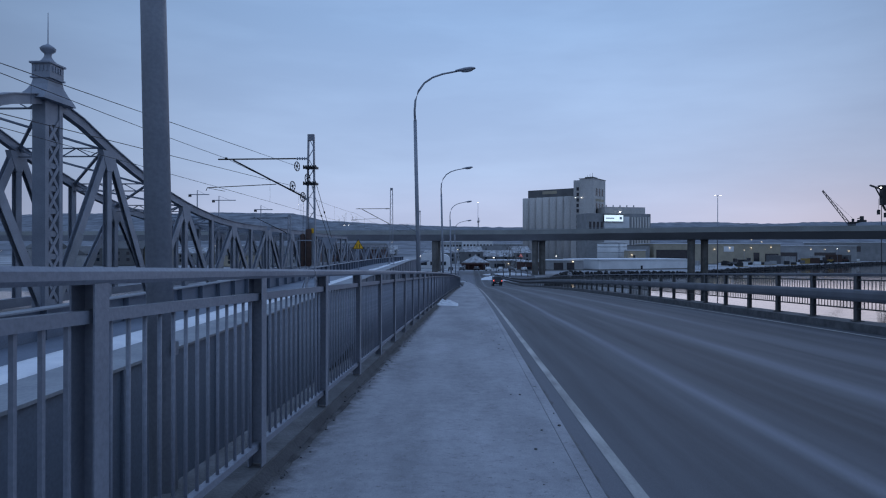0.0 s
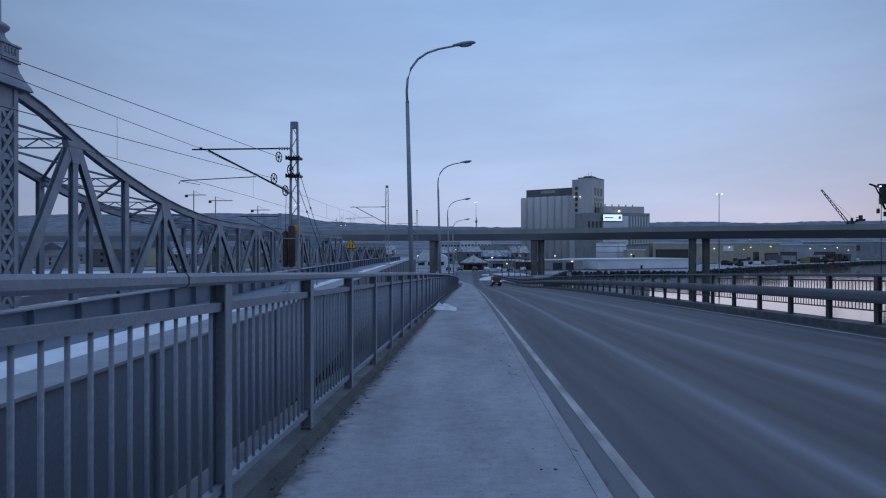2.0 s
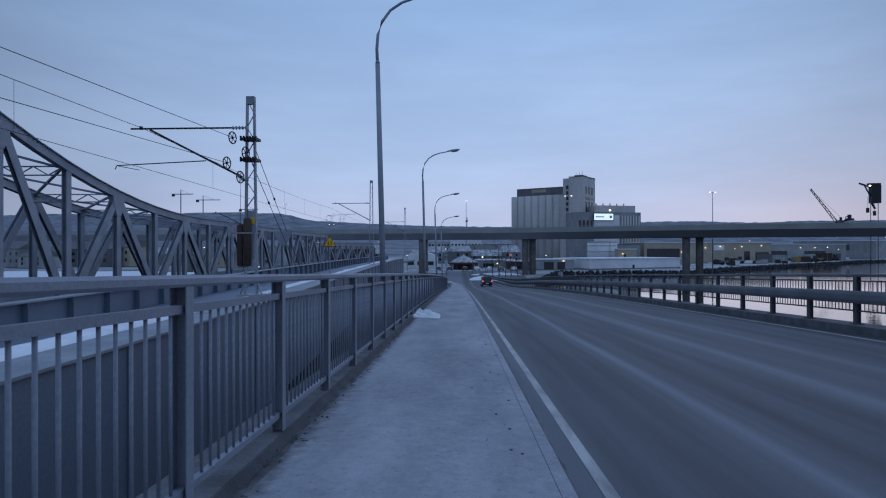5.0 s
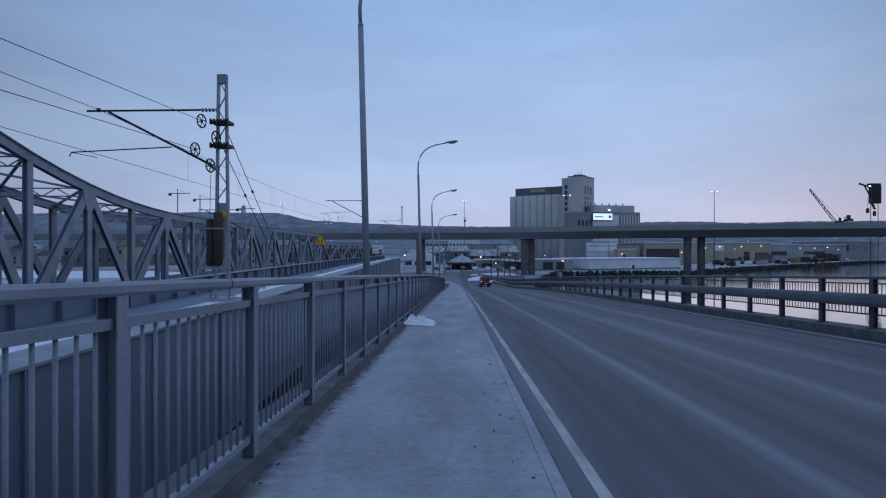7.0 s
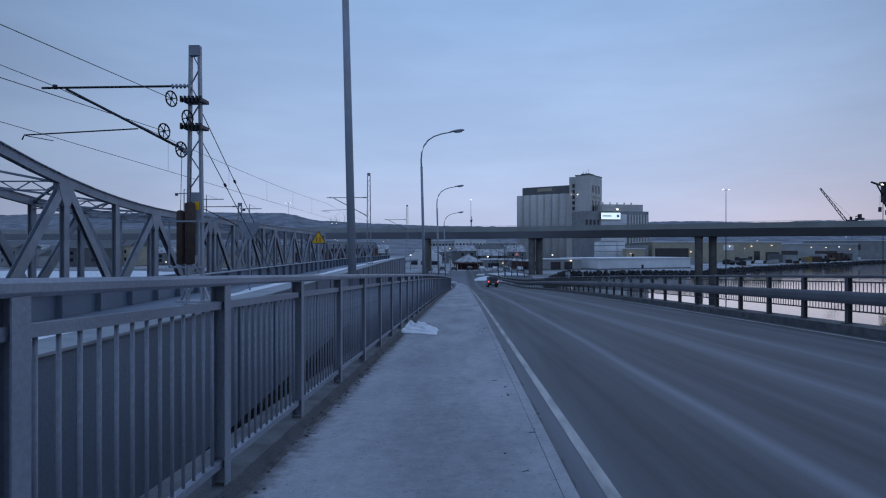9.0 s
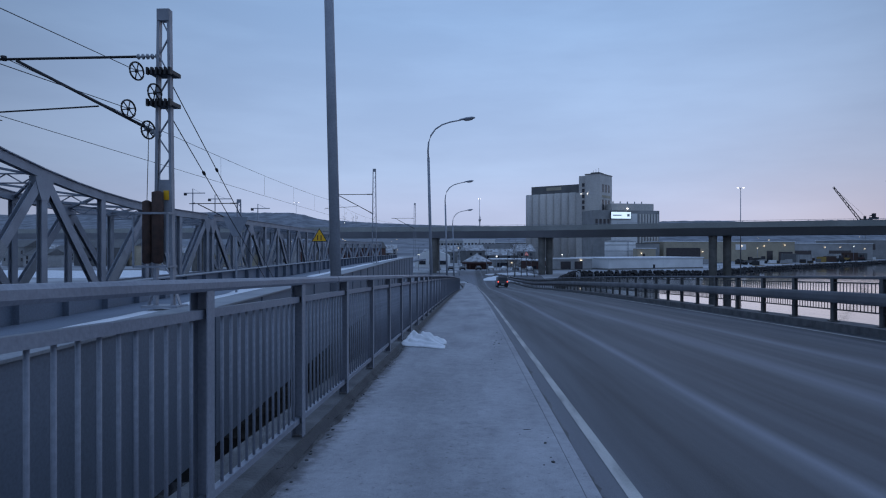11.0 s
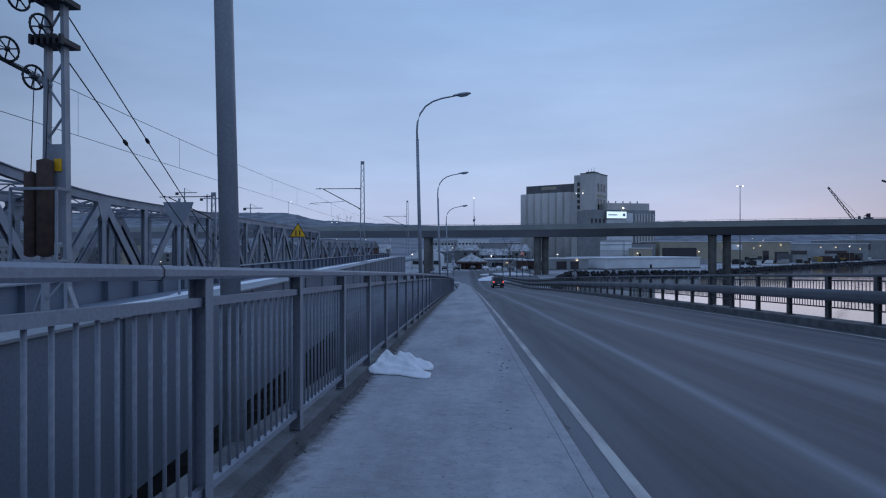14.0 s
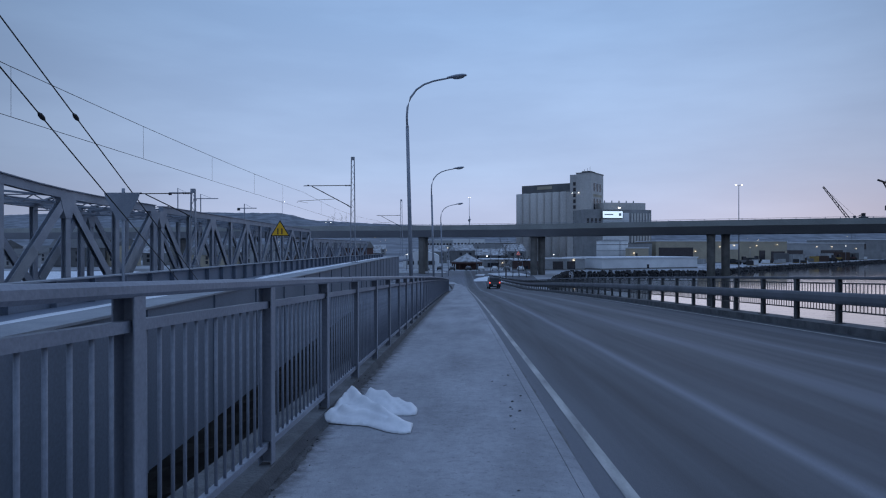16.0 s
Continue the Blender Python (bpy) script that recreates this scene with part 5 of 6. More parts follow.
shed("storage_hall", "long low white hall standing on the quay", 49.5, 243, 91, 265, -2.75, 22, WHITE, [(0.45, 0.47, 0.1, 0.45)])
def storage_tank(x, y, r, top):
    """Upright round tank with hoops and a low conical roof."""
    t = thing("storage_tank", "pale grey round storage tank beside the silo", "tank")
    bm = bm_new()
    lathe(bm, (x, y, 0), [(r, -6.85), (r, top - 1.2), (r * 0.96, top - 1.0)], 36)
    part("shell", bm, WHITE, t)
    bm = bm_new()
    lathe(bm, (x, y, 0), [(r + 0.15, top - 1.1), (r + 0.15, top - 0.95), (r * 0.45, top - 0.2), (0.4, top)], 36)
    part("roof", bm, GREYB, t)
    for z in (-3.6, -0.4, 2.6):
        bm = bm_new()
        lathe(bm, (x, y, 0), [(r + 0.01, z), (r + 0.12, z + 0.05), (r + 0.12, z + 0.3), (r + 0.01, z + 0.35)], 36)
        part("hoop", bm, GREYB, t)
    bm = bm_new()
    for k in (-0.3, 0.3):
        beam(bm, (x + k + 2, y - r - 0.2, -6.8), (x + k + 2, y - r - 0.2, top - 1), 0.1, 0.1)
    for k in range(22):
        beam(bm, (x + 1.7, y - r - 0.2, -6.4 + 0.5 * k), (x + 2.3, y - r - 0.2, -6.4 + 0.5 * k), 0.06, 0.06)
    part("ladder", bm, GALV, t)


storage_tank(75.0, 334, 7.6, 5.6)
shed("plant_hall", "pale grey low plant hall between tank and silo", 84, 341, 97, 342, 3.4, 14, GREYB, [(0.1, 0.3, 0.5, 0.8)], (), SILO_DARK)
shed("lit_kiosk", "small beige kiosk with a lit doorway", 79, 317, 88, 317.5, 0.9, 6, BEIGE, [(0.30, 0.42, 0.0, 0.7)], [(0.22, 0.72), (0.2, 0.45)])
shed("open_shed", "beige warehouse with a wide dark opening", 100, 345, 136, 350, 4.5, 25, BEIGE, [(0.04, 0.55, 0.02, 0.72)], [(0.58, 0.55), (0.95, 0.75)])
warehouse = shed("quay_warehouse", "beige quay warehouse with warm wall lamps", 146, 388, 192, 395, 4.9, 30, BEIGE, [(0.03, 0.09, 0.1, 0.4), (0.62, 0.70, 0.0, 0.55), (0.78, 0.97, 0.0, 0.5)], [(0.28, 0.80), (0.58, 0.80), (0.86, 0.84)])
local_block(warehouse, "sign_panel", WHITE, Vector((155.2, 389.2, 0)), Vector((0.989, 0.15, 0)), Vector((-0.15, 0.989, 0)), 6.5, 0.2, 0.2, 3.4, "pale plain sign panel")
shed("harbour_shed", "grey harbour shed with a snowy roof", 198, 420, 262, 435, 4.0, 30, GREYB, [(0.1, 0.3, 0.0, 0.6), (0.5, 0.75, 0.0, 0.6)], [(0.45, 0.8), (0.62, 0.8), (0.9, 0.7)])
shed("harbour_shed", "grey harbour shed beside the far quay", 272, 480, 318, 490, 7.0, 30, GREYB, [(0.1, 0.5, 0.5, 0.8)], [(0.3, 0.6)])
shed("harbour_shed", "tall grey harbour store by the water", 328, 520, 420, 540, 7.5, 30, GREYB, [(0.3, 0.8, 0.0, 0.5)])
shed("office_block", "white office block with rows of windows", -5, 420, 15, 421, 6.6, 15, WHITE, rows(9, 4))
shed("office_block", "grey office block with rows of windows", -27, 432, -6, 433, 6.4, 15, GREYB, rows(10, 4))
shed("office_block", "low grey office block behind bare trees", 17, 440, 37, 442, 4.8, 15, GREYB, rows(8, 3))
shed("red_hall", "dark red timber building by the junction", 21, 236, 27, 238, -3.4, 9, REDH, [(0.1, 0.3, 0.2, 0.5), (0.5, 0.75, 0.2, 0.5)])
shed("filling_station", "low building under a white flat canopy roof", 29, 240, 44, 245, -2.9, 9, GREYB, [(0.2, 0.45, 0.1, 0.8), (0.55, 0.75, 0.1, 0.8)], [(0.7, 0.9)], WHITE)
shed("low_store", "low snow-roofed store beyond the junction", 9, 272, 24, 274, -3.6, 12, GREYB, [(0.1, 0.4, 0.1, 0.6)], [(0.5, 0.6)])


def arched_hall():
    t = thing("arched_hall", "pale arched hall with a snow-covered roof", "building")
    bm = bm_new()
    prof = [(-7.0, -6.8), (7.0, -6.8), (7.0, -2.6)] + [(7.0 * math.cos(a), -2.6 + 2.4 * math.sin(a)) for a in (math.pi * k / 10 for k in range(1, 10))] + [(-7.0, -2.6)]
    sweep(bm, [(-15.5, 262, 0), (-16.5, 290, 0)], prof)
    part("shell", bm, WHITE, t)
    for k in range(3):
        bm = bm_new()
        box(bm, (-19.5 + 4 * k, 261.9, -4.6), (2.6, 0.2, 1.5))
        part("window", bm, GLASSD, t)


arched_hall()


def pavilion():
    t = thing("pavilion", "tent-roofed pavilion with snow on its dome and red posts", "building")
    bm = bm_new()
    lathe(bm, (2, 248, 0), [(5.6, -4.0), (4.8, -3.5), (3.2, -2.6), (1.4, -1.7), (0.3, -1.1), (0.05, -0.5)], 18)
    part("roof", bm, FROSTROOF, t)
    bm = bm_new()
    lathe(bm, (2, 248, 0), [(5.7, -4.7), (5.7, -4.0)], 18)
    part("fascia", bm, REDH, t)
    for k in range(12):
        a = 2 * math.pi * k / 12
        bm = bm_new()
        box(bm, (2 + 5.2 * math.cos(a), 248 + 5.2 * math.sin(a), -5.75), (0.45, 0.45, 2.1))
        part("post", bm, REDH, t)
    bm = bm_new()
    lathe(bm, (2, 248, 0), [(4.0, -6.8), (4.0, -4.4)], 12)
    part("core", bm, REDH, t)


pavilion()


def house(name, label, x, y, w, d, h, yaw, material, roofmat):
    t = thing(name, label, "house", "far houses", at=(x, y, -6.5))
    t.rotation_euler = (0, 0, yaw)
    bm = bm_new()
    box(bm, (0, 0, h / 2), (w, d, h))
    part("wall", bm, material, t)
    bm = bm_new()
    vs = [bm.verts.new(p) for p in ((-w / 2 - 0.4, -d / 2 - 0.4, h), (w / 2 + 0.4, -d / 2 - 0.4, h), (w / 2 + 0.4, d / 2 + 0.4, h), (-w / 2 - 0.4, d / 2 + 0.4, h), (-w / 2 - 0.4, 0, h + d * 0.32), (w / 2 + 0.4, 0, h + d * 0.32))]
    for f in ((0, 1, 5, 4), (2, 3, 4, 5), (1, 2, 5), (3, 0, 4), (3, 2, 1, 0)):
        bm.faces.new([vs[i] for i in f])
    part("roof", bm, roofmat, t)
    for k in range(max(2, int(w / 4))):
        for z in (0.3, 0.68):
            bm = bm_new()
            box(bm, (-w / 2 + w * (k + 0.5) / max(2, int(w / 4)), -d / 2 - 0.02, h * z + 0.4), (1.3, 0.12, 1.4))
            part("window", bm, GLASSD, t)
    return t


rnd = random.Random(11)
for k in range(34):
    hy = rnd.uniform(260, 620)
    hx = -hy * rnd.uniform(0.08, 0.85) - 20
    house("house", "far town house with a snowy pitched roof", hx, hy, rnd.uniform(9, 26), rnd.uniform(8, 13), rnd.uniform(4.5, 9), rnd.uniform(-0.5, 0.5), rnd.choice([GREYB, GREYB, SILO_DARK, BEIGE, REDH]), rnd.choice([FROSTROOF, SILO_DARK, SILO_DARK]))
for k in range(8):
    hy = rnd.uniform(300, 420)
    house("house", "far town house with a snowy pitched roof", rnd.uniform(-0.11, 0.02) * hy + 20, hy, rnd.uniform(9, 18), rnd.uniform(8, 12), rnd.uniform(4, 6.5), rnd.uniform(-0.4, 0.4), rnd.choice([GREYB, SILO_DARK, REDH]), rnd.choice([FROSTROOF, SILO_DARK]))


# ---- hills ----
def hill(name, y, pts, amp, seed, label, material):
    bm = bm_new()
    rings = []
    n = 800
    for i in range(n + 1):
        x = pts[0][0] + (pts[-1][0] - pts[0][0]) * i / n
        for (xa, ha), (xb, hb) in zip(pts, pts[1:]):
            if xa <= x <= xb:
                f = (x - xa) / (xb - xa)
                f = f * f * (3 - 2 * f)
                h = ha + (hb - ha) * f
        h += amp * noise.noise(Vector((x * 0.006, seed, 0))) + 0.35 * amp * noise.noise(Vector((x * 0.05, seed, 5))) + 1.3 * noise.noise(Vector((x * 0.21, seed, 8)))
        rings.append([bm.verts.new((x, y - 500, -6.0)), bm.verts.new((x, y - 260, h * 0.45)), bm.verts.new((x, y - 90, h * 0.82)), bm.verts.new((x, y, h)), bm.verts.new((x, y + 300, -6.0))])
    for r0, r1 in zip(rings, rings[1:]):
        for k in range(4):
            bm.faces.new((r0[k], r1[k], r1[k + 1], r0[k + 1]))
    tagged(part(name, bm, material), label, "hill", kind="structure")


hill("backdrop_hill", 1900, [(-3200, 120), (-1500, 108), (-760, 112), (-560, 110), (-430, 88), (-250, 76), (-60, 70), (150, 68), (420, 72), (620, 84), (800, 80), (1100, 84), (1700, 88), (3200, 110)], 5, 2, "dark wooded hill ridge beyond the town", HILL)
hill("backdrop_slope", 1100, [(-2200, 52), (-900, 40), (-420, 44), (-260, 26), (-40, 18), (120, 14), (400, 12), (900, 14), (2200, 20)], 4, 7, "lower dark slope with scattered houses", HILL)


# ---- masts, cranes, lights ----
def flood_mast(x, y, z0, z1, arm=1.4):
    t = thing("flood_mast", "tall thin mast with lit double floodlights", "light mast", "flood masts")
    bm = bm_new()
    tube(bm, [(x, y, z0), (x, y, z1)], [0.20, 0.09], 8)
    part("pole", bm, GALV, t)
    bm = bm_new()
    tube(bm, [(x - arm, y, z1), (x + arm, y, z1)], 0.07, 6)
    part("cross_arm", bm, GALV, t)
    for k in (-arm, arm):
        bm = bm_new()
        box(bm, (x + k, y - 0.1, z1 + 0.05), (0.30, 0.3, 0.14))
        part("lamp", bm, FLOOD, t, "lit white lamp")


flood_mast(74.3, 191.0, -11.0, 17.7, 0.75)
flood_mast(4.0, 330.0, -6.8, 26.0, 0.4)
flood_mast(-118.0, 430.0, -6.8, 32.0, 1.6)
flood_mast(-66.0, 330.0, -6.8, 14.0, 1.2)


def jib_crane(x, y, dx, top, low):
    t = thing("harbour_crane", "dark harbour crane with a raised lattice jib", "crane", "harbour cranes")
    bm = bm_new()
    lattice(bm, Vector((x, y, -6.8)), 4.0, 2.6, low + 6.8, 3.0)
    part("tower", bm, DARK, t)
    bm = bm_new()
    box(bm, (x, y, low + 1.6), (5.0, 4.0, 4.2))
    box(bm, (x + 1.0, y, low + 5.0), (1.6, 1.6, 3.2))
    part("cab", bm, DARK, t)
    a, b = Vector((x - 2, y, low + 1)), Vector((x + dx, y, top))
    bm = bm_new()
    n = Vector((0.8, 0, 0.9))
    for k in (-0.8, 0.8):
        beam(bm, a + n * k * 1.3, b + n * k * 0.6, 0.5, 0.5)
    for i in range(10):
        p, q = a.lerp(b, i / 10), a.lerp(b, (i + 1) / 10)
        s = 1 if i % 2 else -1
        beam(bm, p + n * (0.8 * s), q - n * (0.7 * s), 0.35, 0.35)
    part("jib", bm, DARK, t)
    bm = bm_new()
    box(bm, (x + 9, y, low + 4.5), (7.0, 3.0, 2.0))
    box(bm, (x + 9, y, low + 7.0), (2.4, 2.4, 4.0))
    beam(bm, (x + 5, y, low + 6.5), (x + 9, y, low + 8.0), 0.7, 0.7)
    beam(bm, (x + 2, y, low + 2.5), (x + 8, y, low + 4.2), 1.6, 1.6)
    part("winch_house", bm, DARK, t)
    bm = bm_new()
    tube(bm, [(x + 1.0, y, low + 6.5), tuple(b)], 0.1, 4)
    part("stay", bm, DARK, t)


jib_crane(357, 600, -27, 57, 24)


def harbour_gantry(x, y):
    t = thing("harbour_gantry", "dark steel harbour gantry with hanging machinery", "crane", "harbour cranes")
    for k in (0.7, 5.6):
        bm = bm_new()
        beam(bm, (x + k, y, -6.8), (x + k, y, 32), 0.32, 0.32)
        part("leg", bm, DARK, t)
    bm = bm_new()
    box(bm, (x + 3.5, y, 37.8), (6.3, 3.5, 12))
    box(bm, (x + 2.8, y, 44.5), (7.7, 2.8, 1.4))
    beam(bm, (x + 1.4, y, 32), (x + 3.5, y, 28), 1.0, 1.0)
    part("machine_house", bm, DARK, t)
    bm = bm_new()
    beam(bm, (x - 7, y, 45.2), (x + 0.7, y, 42.5), 1.0, 1.0)
    beam(bm, (x - 3.5, y, 43.8), (x + 0.7, y, 36), 0.65, 0.65)
    part("bracket_arm", bm, DARK, t)
    for k, z in ((-1.3, 27), (3.2, 25)):
        bm = bm_new()
        box(bm, (x + k, y, z), (1.4, 1.4, 3.2))
        tube(bm, [(x + k, y, z), (x + k, y, 36)], 0.09, 4)
        part("hook_block", bm, DARK, t)
    bm = bm_new()
    box(bm, (x - 1.0, y - 1.9, 43.4), (1.1, 0.4, 0.7))
    part("flood_lamp", bm, FLOOD, t, "lit white floodlight")


harbour_gantry(277, 434)


def tower_crane(x, y, top, reach, back):
    t = thing("tower_crane", "far thin tower crane over the town", "crane", "tower cranes")
    bm = bm_new()
    beam(bm, (x, y, -6.8), (x, y, top), 0.9, 0.9)
    part("mast", bm, GALV, t)
    bm = bm_new()
    beam(bm, (x - back, y, top), (x + reach, y, top), 0.9, 0.9)
    beam(bm, (x, y, top + 5), (x + reach * 0.6, y, top + 0.6), 0.25, 0.25)
    beam(bm, (x, y, top), (x, y, top + 5), 0.7, 0.7)
    part("jib", bm, GALV, t)
    bm = bm_new()
    box(bm, (x - back + 1.5, y, top - 1.4), (3, 1.4, 2.4))
    part("counterweight", bm, DARK, t)


tower_crane(-312, 700, 63, 14, 10)
tower_crane(-295, 720, 58, 20, 8)
tower_crane(-245, 720, 47, 14, 8)
tower_crane(12, 900, 42, 2, 2)


# ---- bare trees ----
def bare_tree(x, y, z, h, seed, stout=1.0):
    t = thing("bare_tree", "leafless thin winter tree by the roadside", "tree", "bare roadside trees")
    r = random.Random(seed)
    trunk, twigs = bm_new(), bm_new()
    pts = [Vector((x, y, z))]
    for k in range(5):
        pts.append(pts[-1] + Vector((r.uniform(-0.15, 0.15), r.uniform(-0.15, 0.15), h / 5)))
    tube(trunk, pts, [stout * v for v in (0.11, 0.09, 0.07, 0.05, 0.035, 0.02)], 7)
    def grow(p, d, ln, rad, depth):
        q = p + d * ln
        m = p.lerp(q, 0.5) + Vector((r.uniform(-1, 1), r.uniform(-1, 1), r.uniform(-0.3, 0.8))) * ln * 0.08
        tube(twigs, [p, m, q], [rad, rad * 0.75, rad * 0.5], 4, False)
        if depth:
            for _ in range(3):
                e = (d + Vector((r.uniform(-0.8, 0.8), r.uniform(-0.8, 0.8), r.uniform(-0.1, 0.7)))).normalized()
                grow(p.lerp(q, r.uniform(0.45, 1.0)), e, ln * r.uniform(0.5, 0.75), rad * 0.6, depth - 1)
    for k in range(11):
        f = r.uniform(0.25, 1.0)
        i = min(4, int(f * 5))
        p = pts[i].lerp(pts[i + 1], f * 5 - i)
        a = r.uniform(0, 6.28)
        grow(p, Vector((math.cos(a), math.sin(a), r.uniform(0.5, 1.4))).normalized(), h * r.uniform(0.14, 0.26), 0.035 * stout, 2)
    part("trunk", trunk, BARK, t)
    part("crown", twigs, BARK, t)


for k, (tx, ty, th) in enumerate(((9.6, 181, 7.2), (11.5, 184, 8.2), (13.5, 186, 6.5), (15.4, 188, 7.6), (12.3, 192, 6.2), (16.8, 183, 5.0), (-30, 160, 6))):
    bare_tree(tx, ty, -6.8, th, 40 + k)
for k, (tx, th) in enumerate(((-392, 25), (-376, 30), (-352, 28), (-340, 22))):
    bare_tree(tx, 1850, 72, th, 70 + k, 3.0)


# ---- junction ----
def mound(x, y, w, d, h, seed):
    bm = bm_new()
    n, m = 26, 16
    g = []
    for i in range(n + 1):
        row = []
        for j in range(m + 1):
            u, v = i / n * 2 - 1, j / m * 2 - 1
            f = max(0.0, 1 - u * u) * max(0.0, 1 - v * v)
            zz = h * f ** 0.6 * (0.8 + 0.5 * noise.noise(Vector((u * 2.5, v * 2.5, seed)))) - 0.15
            row.append(bm.verts.new((x + u * w / 2, y + v * d / 2, ground_z(y) + zz)))
        g.append(row)
    for r0, r1 in zip(g, g[1:]):
        for k in range(m):
            bm.faces.new((r0[k], r1[k], r1[k + 1], r0[k + 1])).smooth = True
    tagged(part("snow_mound", bm, SNOW), "ploughed heap of old snow at the junction", "snow heap", "snow heaps")


mound(7.4, 166, 9.5, 9.0, 1.25, 1)
mound(11.5, 196, 16.0, 6.0, 0.9, 4)
mound(-13, 214, 18.0, 6.0, 1.0, 6)
bm = bm_new()
vs = [bm.verts.new(p) for p in ((-40, 150, -6.62), (18, 168, -6.62), (22, 232, -6.62), (-40, 232, -6.62))]
bm.faces.new(vs)
tagged(part("road_junction", bm, ROAD), "wide asphalt junction beyond the bridge", "road", kind="structure")


def warning_sign(x, y, z):
    t = thing("road_sign", "red-edged triangular road sign on a post", "road sign")
    bm = bm_new()
    tube(bm, [(x, y, -6.7), (x, y, z)], 0.06, 6)
    part("post", bm, GALV, t)
    bm = bm_new()
    triangle_plate(bm, (x, y - 0.1, z), 1.05, 1.0, 0.04, False)
    part("border", bm, REDSIGN, t, "glowing red border")
    bm = bm_new()
    triangle_plate(bm, (x, y - 0.15, z - 0.06), 0.6, 0.55, 0.03, False)
    part("face", bm, WHITE, t)


warning_sign(15.3, 190, -0.4)


def van(x, y):
    z = ground_z(y) - 0.05
    t = thing("van", "dark people carrier with lit red tail lights", "car", at=(x, y, z))
    t.rotation_euler = (math.atan(-0.045), 0, 0.05)
    bm = bm_new()
    side = [(-2.3, 0.35), (-2.35, 0.75), (-2.28, 1.05), (-2.1, 1.75), (-1.95, 1.88), (0.9, 1.88), (1.45, 1.25), (2.25, 1.05), (2.4, 0.7), (2.35, 0.35)]
    rings = []
    for xx, k in ((-0.94, 0.96), (-0.90, 1.0), (0.90, 1.0), (0.94, 0.96)):
        rings.append([bm.verts.new((xx * (0.88 if h > 1.2 else 1.0), a, h * k if h > 0.5 else h)) for a, h in side])
    for r0, r1 in zip(rings, rings[1:]):
        for i in range(len(side)):
            j = (i + 1) % len(side)
            bm.faces.new((r0[i], r0[j], r1[j], r1[i]))
    bm.faces.new(rings[0][::-1])
    bm.faces.new(rings[-1])
    part("body", bm, CARP, t, bevel=0.04)
    bm = bm_new()
    beam(bm, (0, -2.25, 1.16), (0, -2.10, 1.70), 1.45, 0.03, (0, 1, 0))
    part("rear_window", bm, GLASSD, t)
    for k in (-0.78, 0.78):
        bm = bm_new()
        box(bm, (k, -2.32, 1.02), (0.15, 0.10, 0.22))
        part("tail_light", bm, TAIL, t, "lit red tail light")
        for yy in (-1.4, 1.5):
            bm = bm_new()
            tube(bm, [(k - 0.11, yy, 0.33), (k + 0.11, yy, 0.33)], 0.33, 18)
            w = part("wheel", bm, RUBBER, t)
            bm = bm_new()
            tube(bm, [(k - 0.115, yy, 0.33), (k + 0.115, yy, 0.33)], 0.19, 12)
            part("rim", bm, GALV, w)
    bm = bm_new()
    box(bm, (0, -2.36, 0.62), (0.52, 0.03, 0.12))
    part("number_plate", bm, WHITE, t)
    bm = bm_new()
    box(bm, (0, -2.35, 0.45), (1.8, 0.14, 0.22))
    part("bumper", bm, RUBBER, t, bevel=0.03)


van(5.2, 124)


def parked_car(x, y, yaw, material):
    t = thing("parked_car", "parked car with snow on its roof", "car", "parked cars", at=(x, y, -6.62))
    t.rotation_euler = (0, 0, yaw)
    bm = bm_new()
    side = [(-2.1, 0.35), (-2.15, 0.85), (-1.5, 0.95), (-1.0, 1.42), (0.6, 1.42), (1.2, 0.95), (2.1, 0.8), (2.15, 0.35)]
    rings = [[bm.verts.new((xx * (0.82 if h > 1.2 else 1.0), a, h)) for a, h in side] for xx in (-0.88, 0.88)]
    for i in range(len(side)):
        j = (i + 1) % len(side)
        bm.faces.new((rings[0][i], rings[0][j], rings[1][j], rings[1][i]))
    bm.faces.new(rings[0][::-1])
    bm.faces.new(rings[1])
    part("body", bm, material, t, bevel=0.05)
    for k in (-0.8, 0.8):
        for yy in (-1.3, 1.35):
            bm = bm_new()
            tube(bm, [(k - 0.1, yy, 0.32), (k + 0.1, yy, 0.32)], 0.32, 14)
            part("wheel", bm, RUBBER, t)
    bm = bm_new()
    box(bm, (0, -0.2, 1.45), (1.3, 1.5, 0.06))
    part("snow_cover", bm, SNOW, t)


for k in range(9):
    parked_car(-12 + 4.6 * k + rnd.uniform(-0.6, 0.6), 234 + rnd.uniform(-2, 2), rnd.choice([0.0, 1.5, 0.1]), rnd.choice([CARP, GREYB, WHITE, CARP]))


def yard_container(x, y, w, h, material):
    t = thing("container", "ribbed steel container on the quay", "container", "quay containers")
    bm = bm_new()
    box(bm, (x, y, -6.8 + h / 2), (w, 2.5, h))
    part("shell", bm, material, t)
    n = int(w / 0.8)
    for k in range(n):
        bm = bm_new()
        box(bm, (x - w / 2 + (k + 0.5) * w / n, y - 1.29, -6.8 + h / 2), (0.25, 0.1, h - 0.3))
        part("rib", bm, material, t)


for k, (cx, cy, cw, chh, cm) in enumerate(((174, 366, 7, 5.0, SILO_DARK), (183, 368, 8, 4.4, GREYB), (196, 374, 4, 3.2, OCHRE), (204, 380, 6, 3.4, RUST), (216, 398, 8, 4.6, GREYB), (236, 416, 9, 5.2, RUST), (250, 428, 7, 4.8, SILO_DARK), (150, 352, 6, 2.8, DARK), (112, 322, 8, 2.6, GREYB))):
    yard_container(cx, cy, cw, chh, cm)


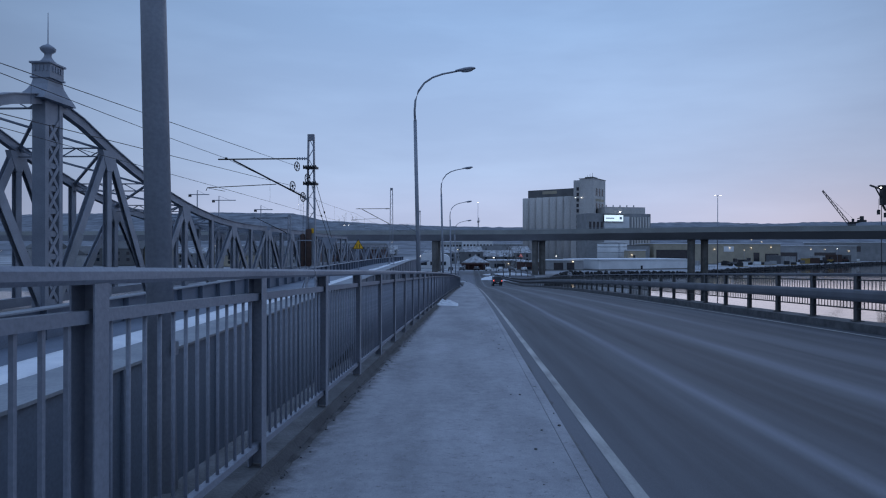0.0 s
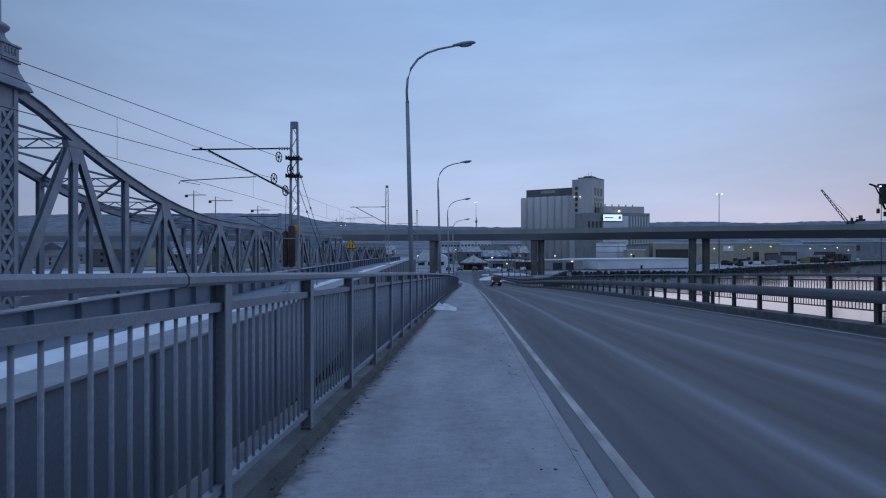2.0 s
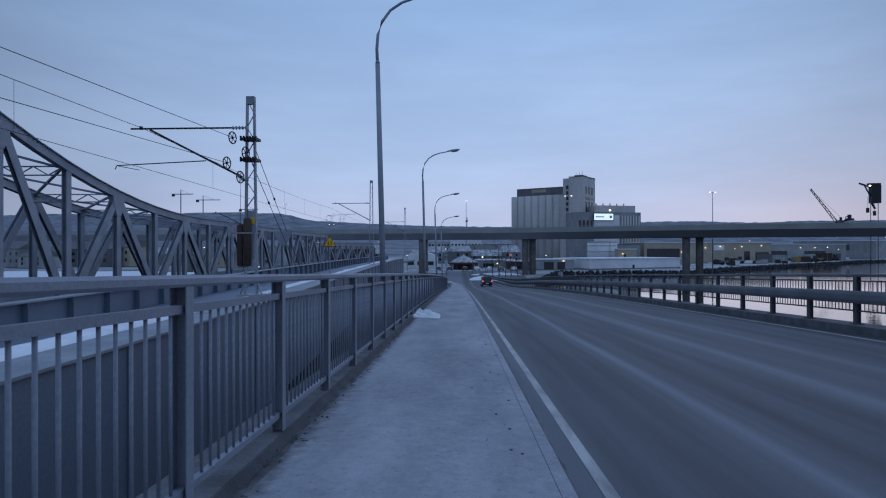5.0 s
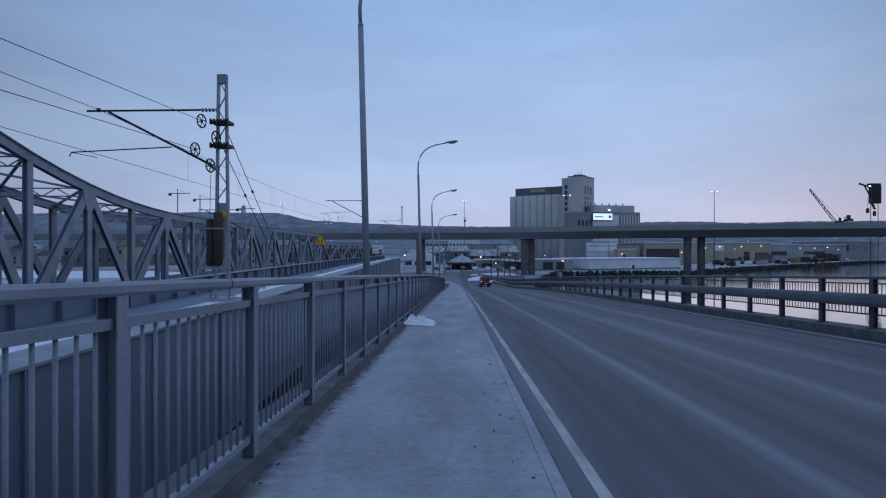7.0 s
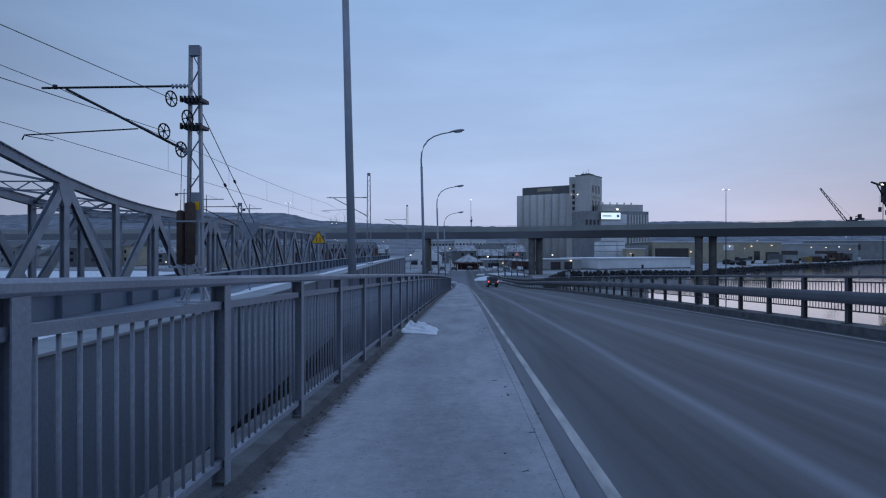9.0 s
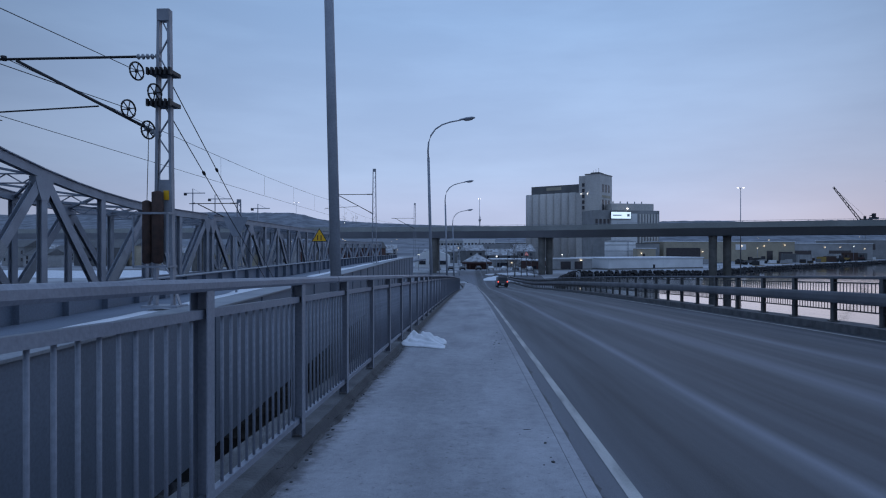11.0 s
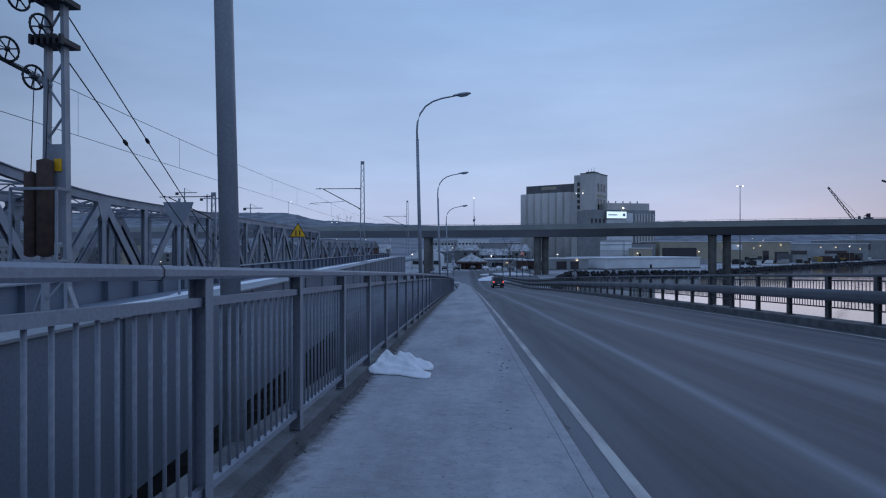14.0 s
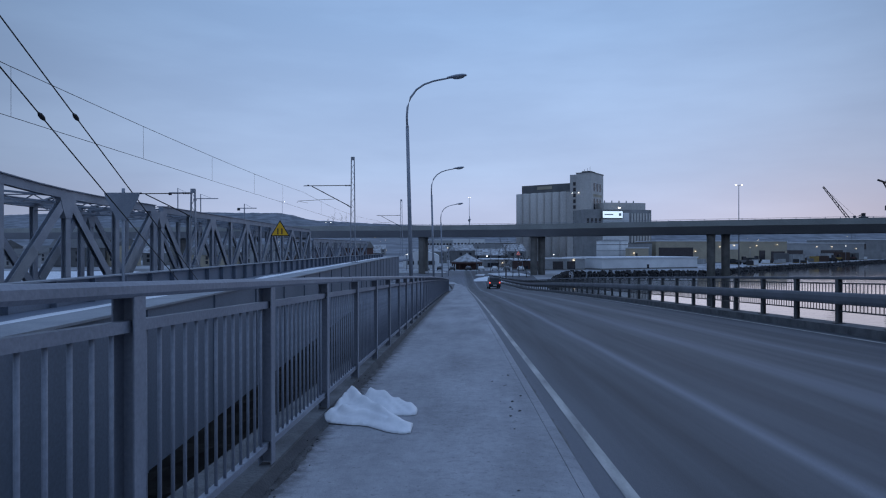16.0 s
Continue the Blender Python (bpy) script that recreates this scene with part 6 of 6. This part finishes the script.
def quay_lamp(x, y, z0, h, material):
    t = thing("yard_lamp", "small lit lamp on a thin post", "lamp", "lit yard lamps")
    bm = bm_new()
    tube(bm, [(x, y, z0), (x, y, z0 + h)], 0.08, 5)
    part("post", bm, GALV, t)
    bm = bm_new()
    box(bm, (x, y - 0.1, z0 + h), (0.4, 0.4, 0.26))
    part("lamp", bm, material, t)


for lx, ly, lh, lm in ((-20, 250, 5.5, FLOOD), (-6, 300, 8, WARM), (9, 240, 5, FLOOD), (30, 262, 6, WARM), (41, 300, 5, FLOOD), (160, 372, 8, WARM), (232, 405, 9, FLOOD), (262, 440, 8, WARM), (-90, 300, 9, FLOOD), (-130, 330, 11, FLOOD), (-138, 330, 11, FLOOD), (-200, 380, 7, WARM), (-110, 240, 3, WARM), (-170, 420, 9, FLOOD), (-62, 200, 2.5, FLOOD)):
    quay_lamp(lx, ly, -6.8, lh, lm)
# snow banks beyond the railway bridges
for sx, sy, sw in ((-62, 172, 44), (-105, 180, 46), (-38, 168, 30)):
    bm = bm_new()
    sweep(bm, [(sx - sw / 2 + sw * k / 10, sy + 2 * math.sin(k), -6.9) for k in range(11)], [(-5, 0), (-2, 1.6), (1, 2.0), (5, 0)])
    tagged(part("snow_mound", bm, SNOW), "long bank of ploughed snow on the far shore", "snow heap", "snow heaps")


# ---- lights of the town on the slopes ----
def town_lights():
    bm = bm_new()
    r = random.Random(21)
    for k in range(70):
        y = r.uniform(500, 1050)
        x = -y * r.uniform(0.05, 0.9) - 40 if k < 52 else y * r.uniform(0.1, 0.75)
        z = r.uniform(-3, 4) + max(0, (y - 650)) * 0.06
        s = y * 0.00055
        box(bm, (x, y, z), (s, s, s))
    tagged(part("town_lights", bm, WARM), "scattered small warm window lights of the far town", "lights", kind="stuff")


town_lights()


def junction_lamp(x, y, h):
    t = thing("junction_lamp", "thin grey lamp post by the junction", "street lamp", "junction lamps")
    bm = bm_new()
    tube(bm, [(x, y, -6.7), (x, y, -6.7 + h * 0.85), (x + 0.25, y, -6.7 + h * 0.96), (x + 1.5, y, -6.7 + h)], [0.09, 0.07, 0.06, 0.05], 6)
    part("pole", bm, GALV, t)
    bm = bm_new()
    box(bm, (x + 1.7, y, -6.7 + h), (0.8, 0.3, 0.14))
    part("lamp_head", bm, GALV, t)


for jx, jy, jh in ((-3.5, 190, 9), (4.5, 205, 9), (9.0, 214, 8), (14, 205, 9), (-9.5, 200, 8), (20, 226, 8), (-18, 226, 9)):
    junction_lamp(jx, jy, jh)


def lattice_fence(x0, y0, x1, y1, z, label):
    """A row of thin posts with two rails along the quay edge."""
    t = thing("quay_fence", label, "fence")
    p, q = Vector((x0, y0, z)), Vector((x1, y1, z))
    n = int((q - p).length / 3.0)
    for h in (0.55, 1.05):
        bm = bm_new()
        tube(bm, [p + Vector((0, 0, h)), q + Vector((0, 0, h))], 0.05, 4)
        part("rail", bm, GALV, t)
    for k in range(n + 1):
        bm = bm_new()
        r = p.lerp(q, k / n)
        tube(bm, [r, r + Vector((0, 0, 1.1))], 0.06, 4)
        part("post", bm, GALV, t)


lattice_fence(92, 262, 108, 281, -6.8, "thin grey fence along the quay edge")


def pallet_stack(x, y, w, h, material):
    t = thing("pallet_stack", "stack of wrapped goods on pallets on the quay", "goods stack", "goods on the quay")
    bm = bm_new()
    box(bm, (x, y, -6.62), (w, 1.6, 0.16))
    for k in (-0.4, 0, 0.4):
        box(bm, (x + k * w, y, -6.75), (0.14, 1.6, 0.1))
    part("pallet", bm, OCHRE, t)
    bm = bm_new()
    box(bm, (x, y, -6.54 + h / 2), (w * 0.94, 1.5, h))
    part("load", bm, material, t, bevel=0.08)


def loader(x, y, material):
    """Wheeled loader with a raised bucket."""
    t = thing("wheel_loader", "parked wheel loader on the quay", "vehicle", "quay machines")
    bm = bm_new()
    box(bm, (x, y, -5.2), (3.2, 2.2, 1.2))
    box(bm, (x - 2.2, y, -5.3), (1.6, 1.8, 0.9))
    part("body", bm, material, t, bevel=0.1)
    bm = bm_new()
    box(bm, (x + 0.4, y, -3.8), (1.5, 1.7, 1.7))
    part("cab", bm, GLASSD, t, bevel=0.1)
    for k in (-1.9, 1.2):
        for d in (-1.1, 1.1):
            bm = bm_new()
            tube(bm, [(x + k, y + d - 0.25, -6.05), (x + k, y + d + 0.25, -6.05)], 0.75, 14)
            part("wheel", bm, RUBBER, t)
    bm = bm_new()
    beam(bm, (x - 1.6, y, -5.0), (x - 4.2, y, -4.3), 0.5, 0.4)
    box(bm, (x - 4.8, y, -4.6), (1.2, 2.4, 1.1))
    part("bucket", bm, DARK, t)


yard = random.Random(31)
for k in range(26):
    f = yard.uniform(0.10, 0.92)
    px, py = 109 + 170 * f, 270 + 170 * f + yard.uniform(9, 42)
    pallet_stack(px, py, yard.uniform(1.6, 4.5), yard.uniform(0.7, 2.6), yard.choice([GREYB, DARK, RUST, SILO_DARK, WHITE, GREYB]))
for lx, ly, lm in ((132, 318, SILO_DARK), (212, 384, DARK), (226, 402, OCHRE), (248, 424, REDH), (150, 344, GREYB)):
    loader(lx, ly, lm)
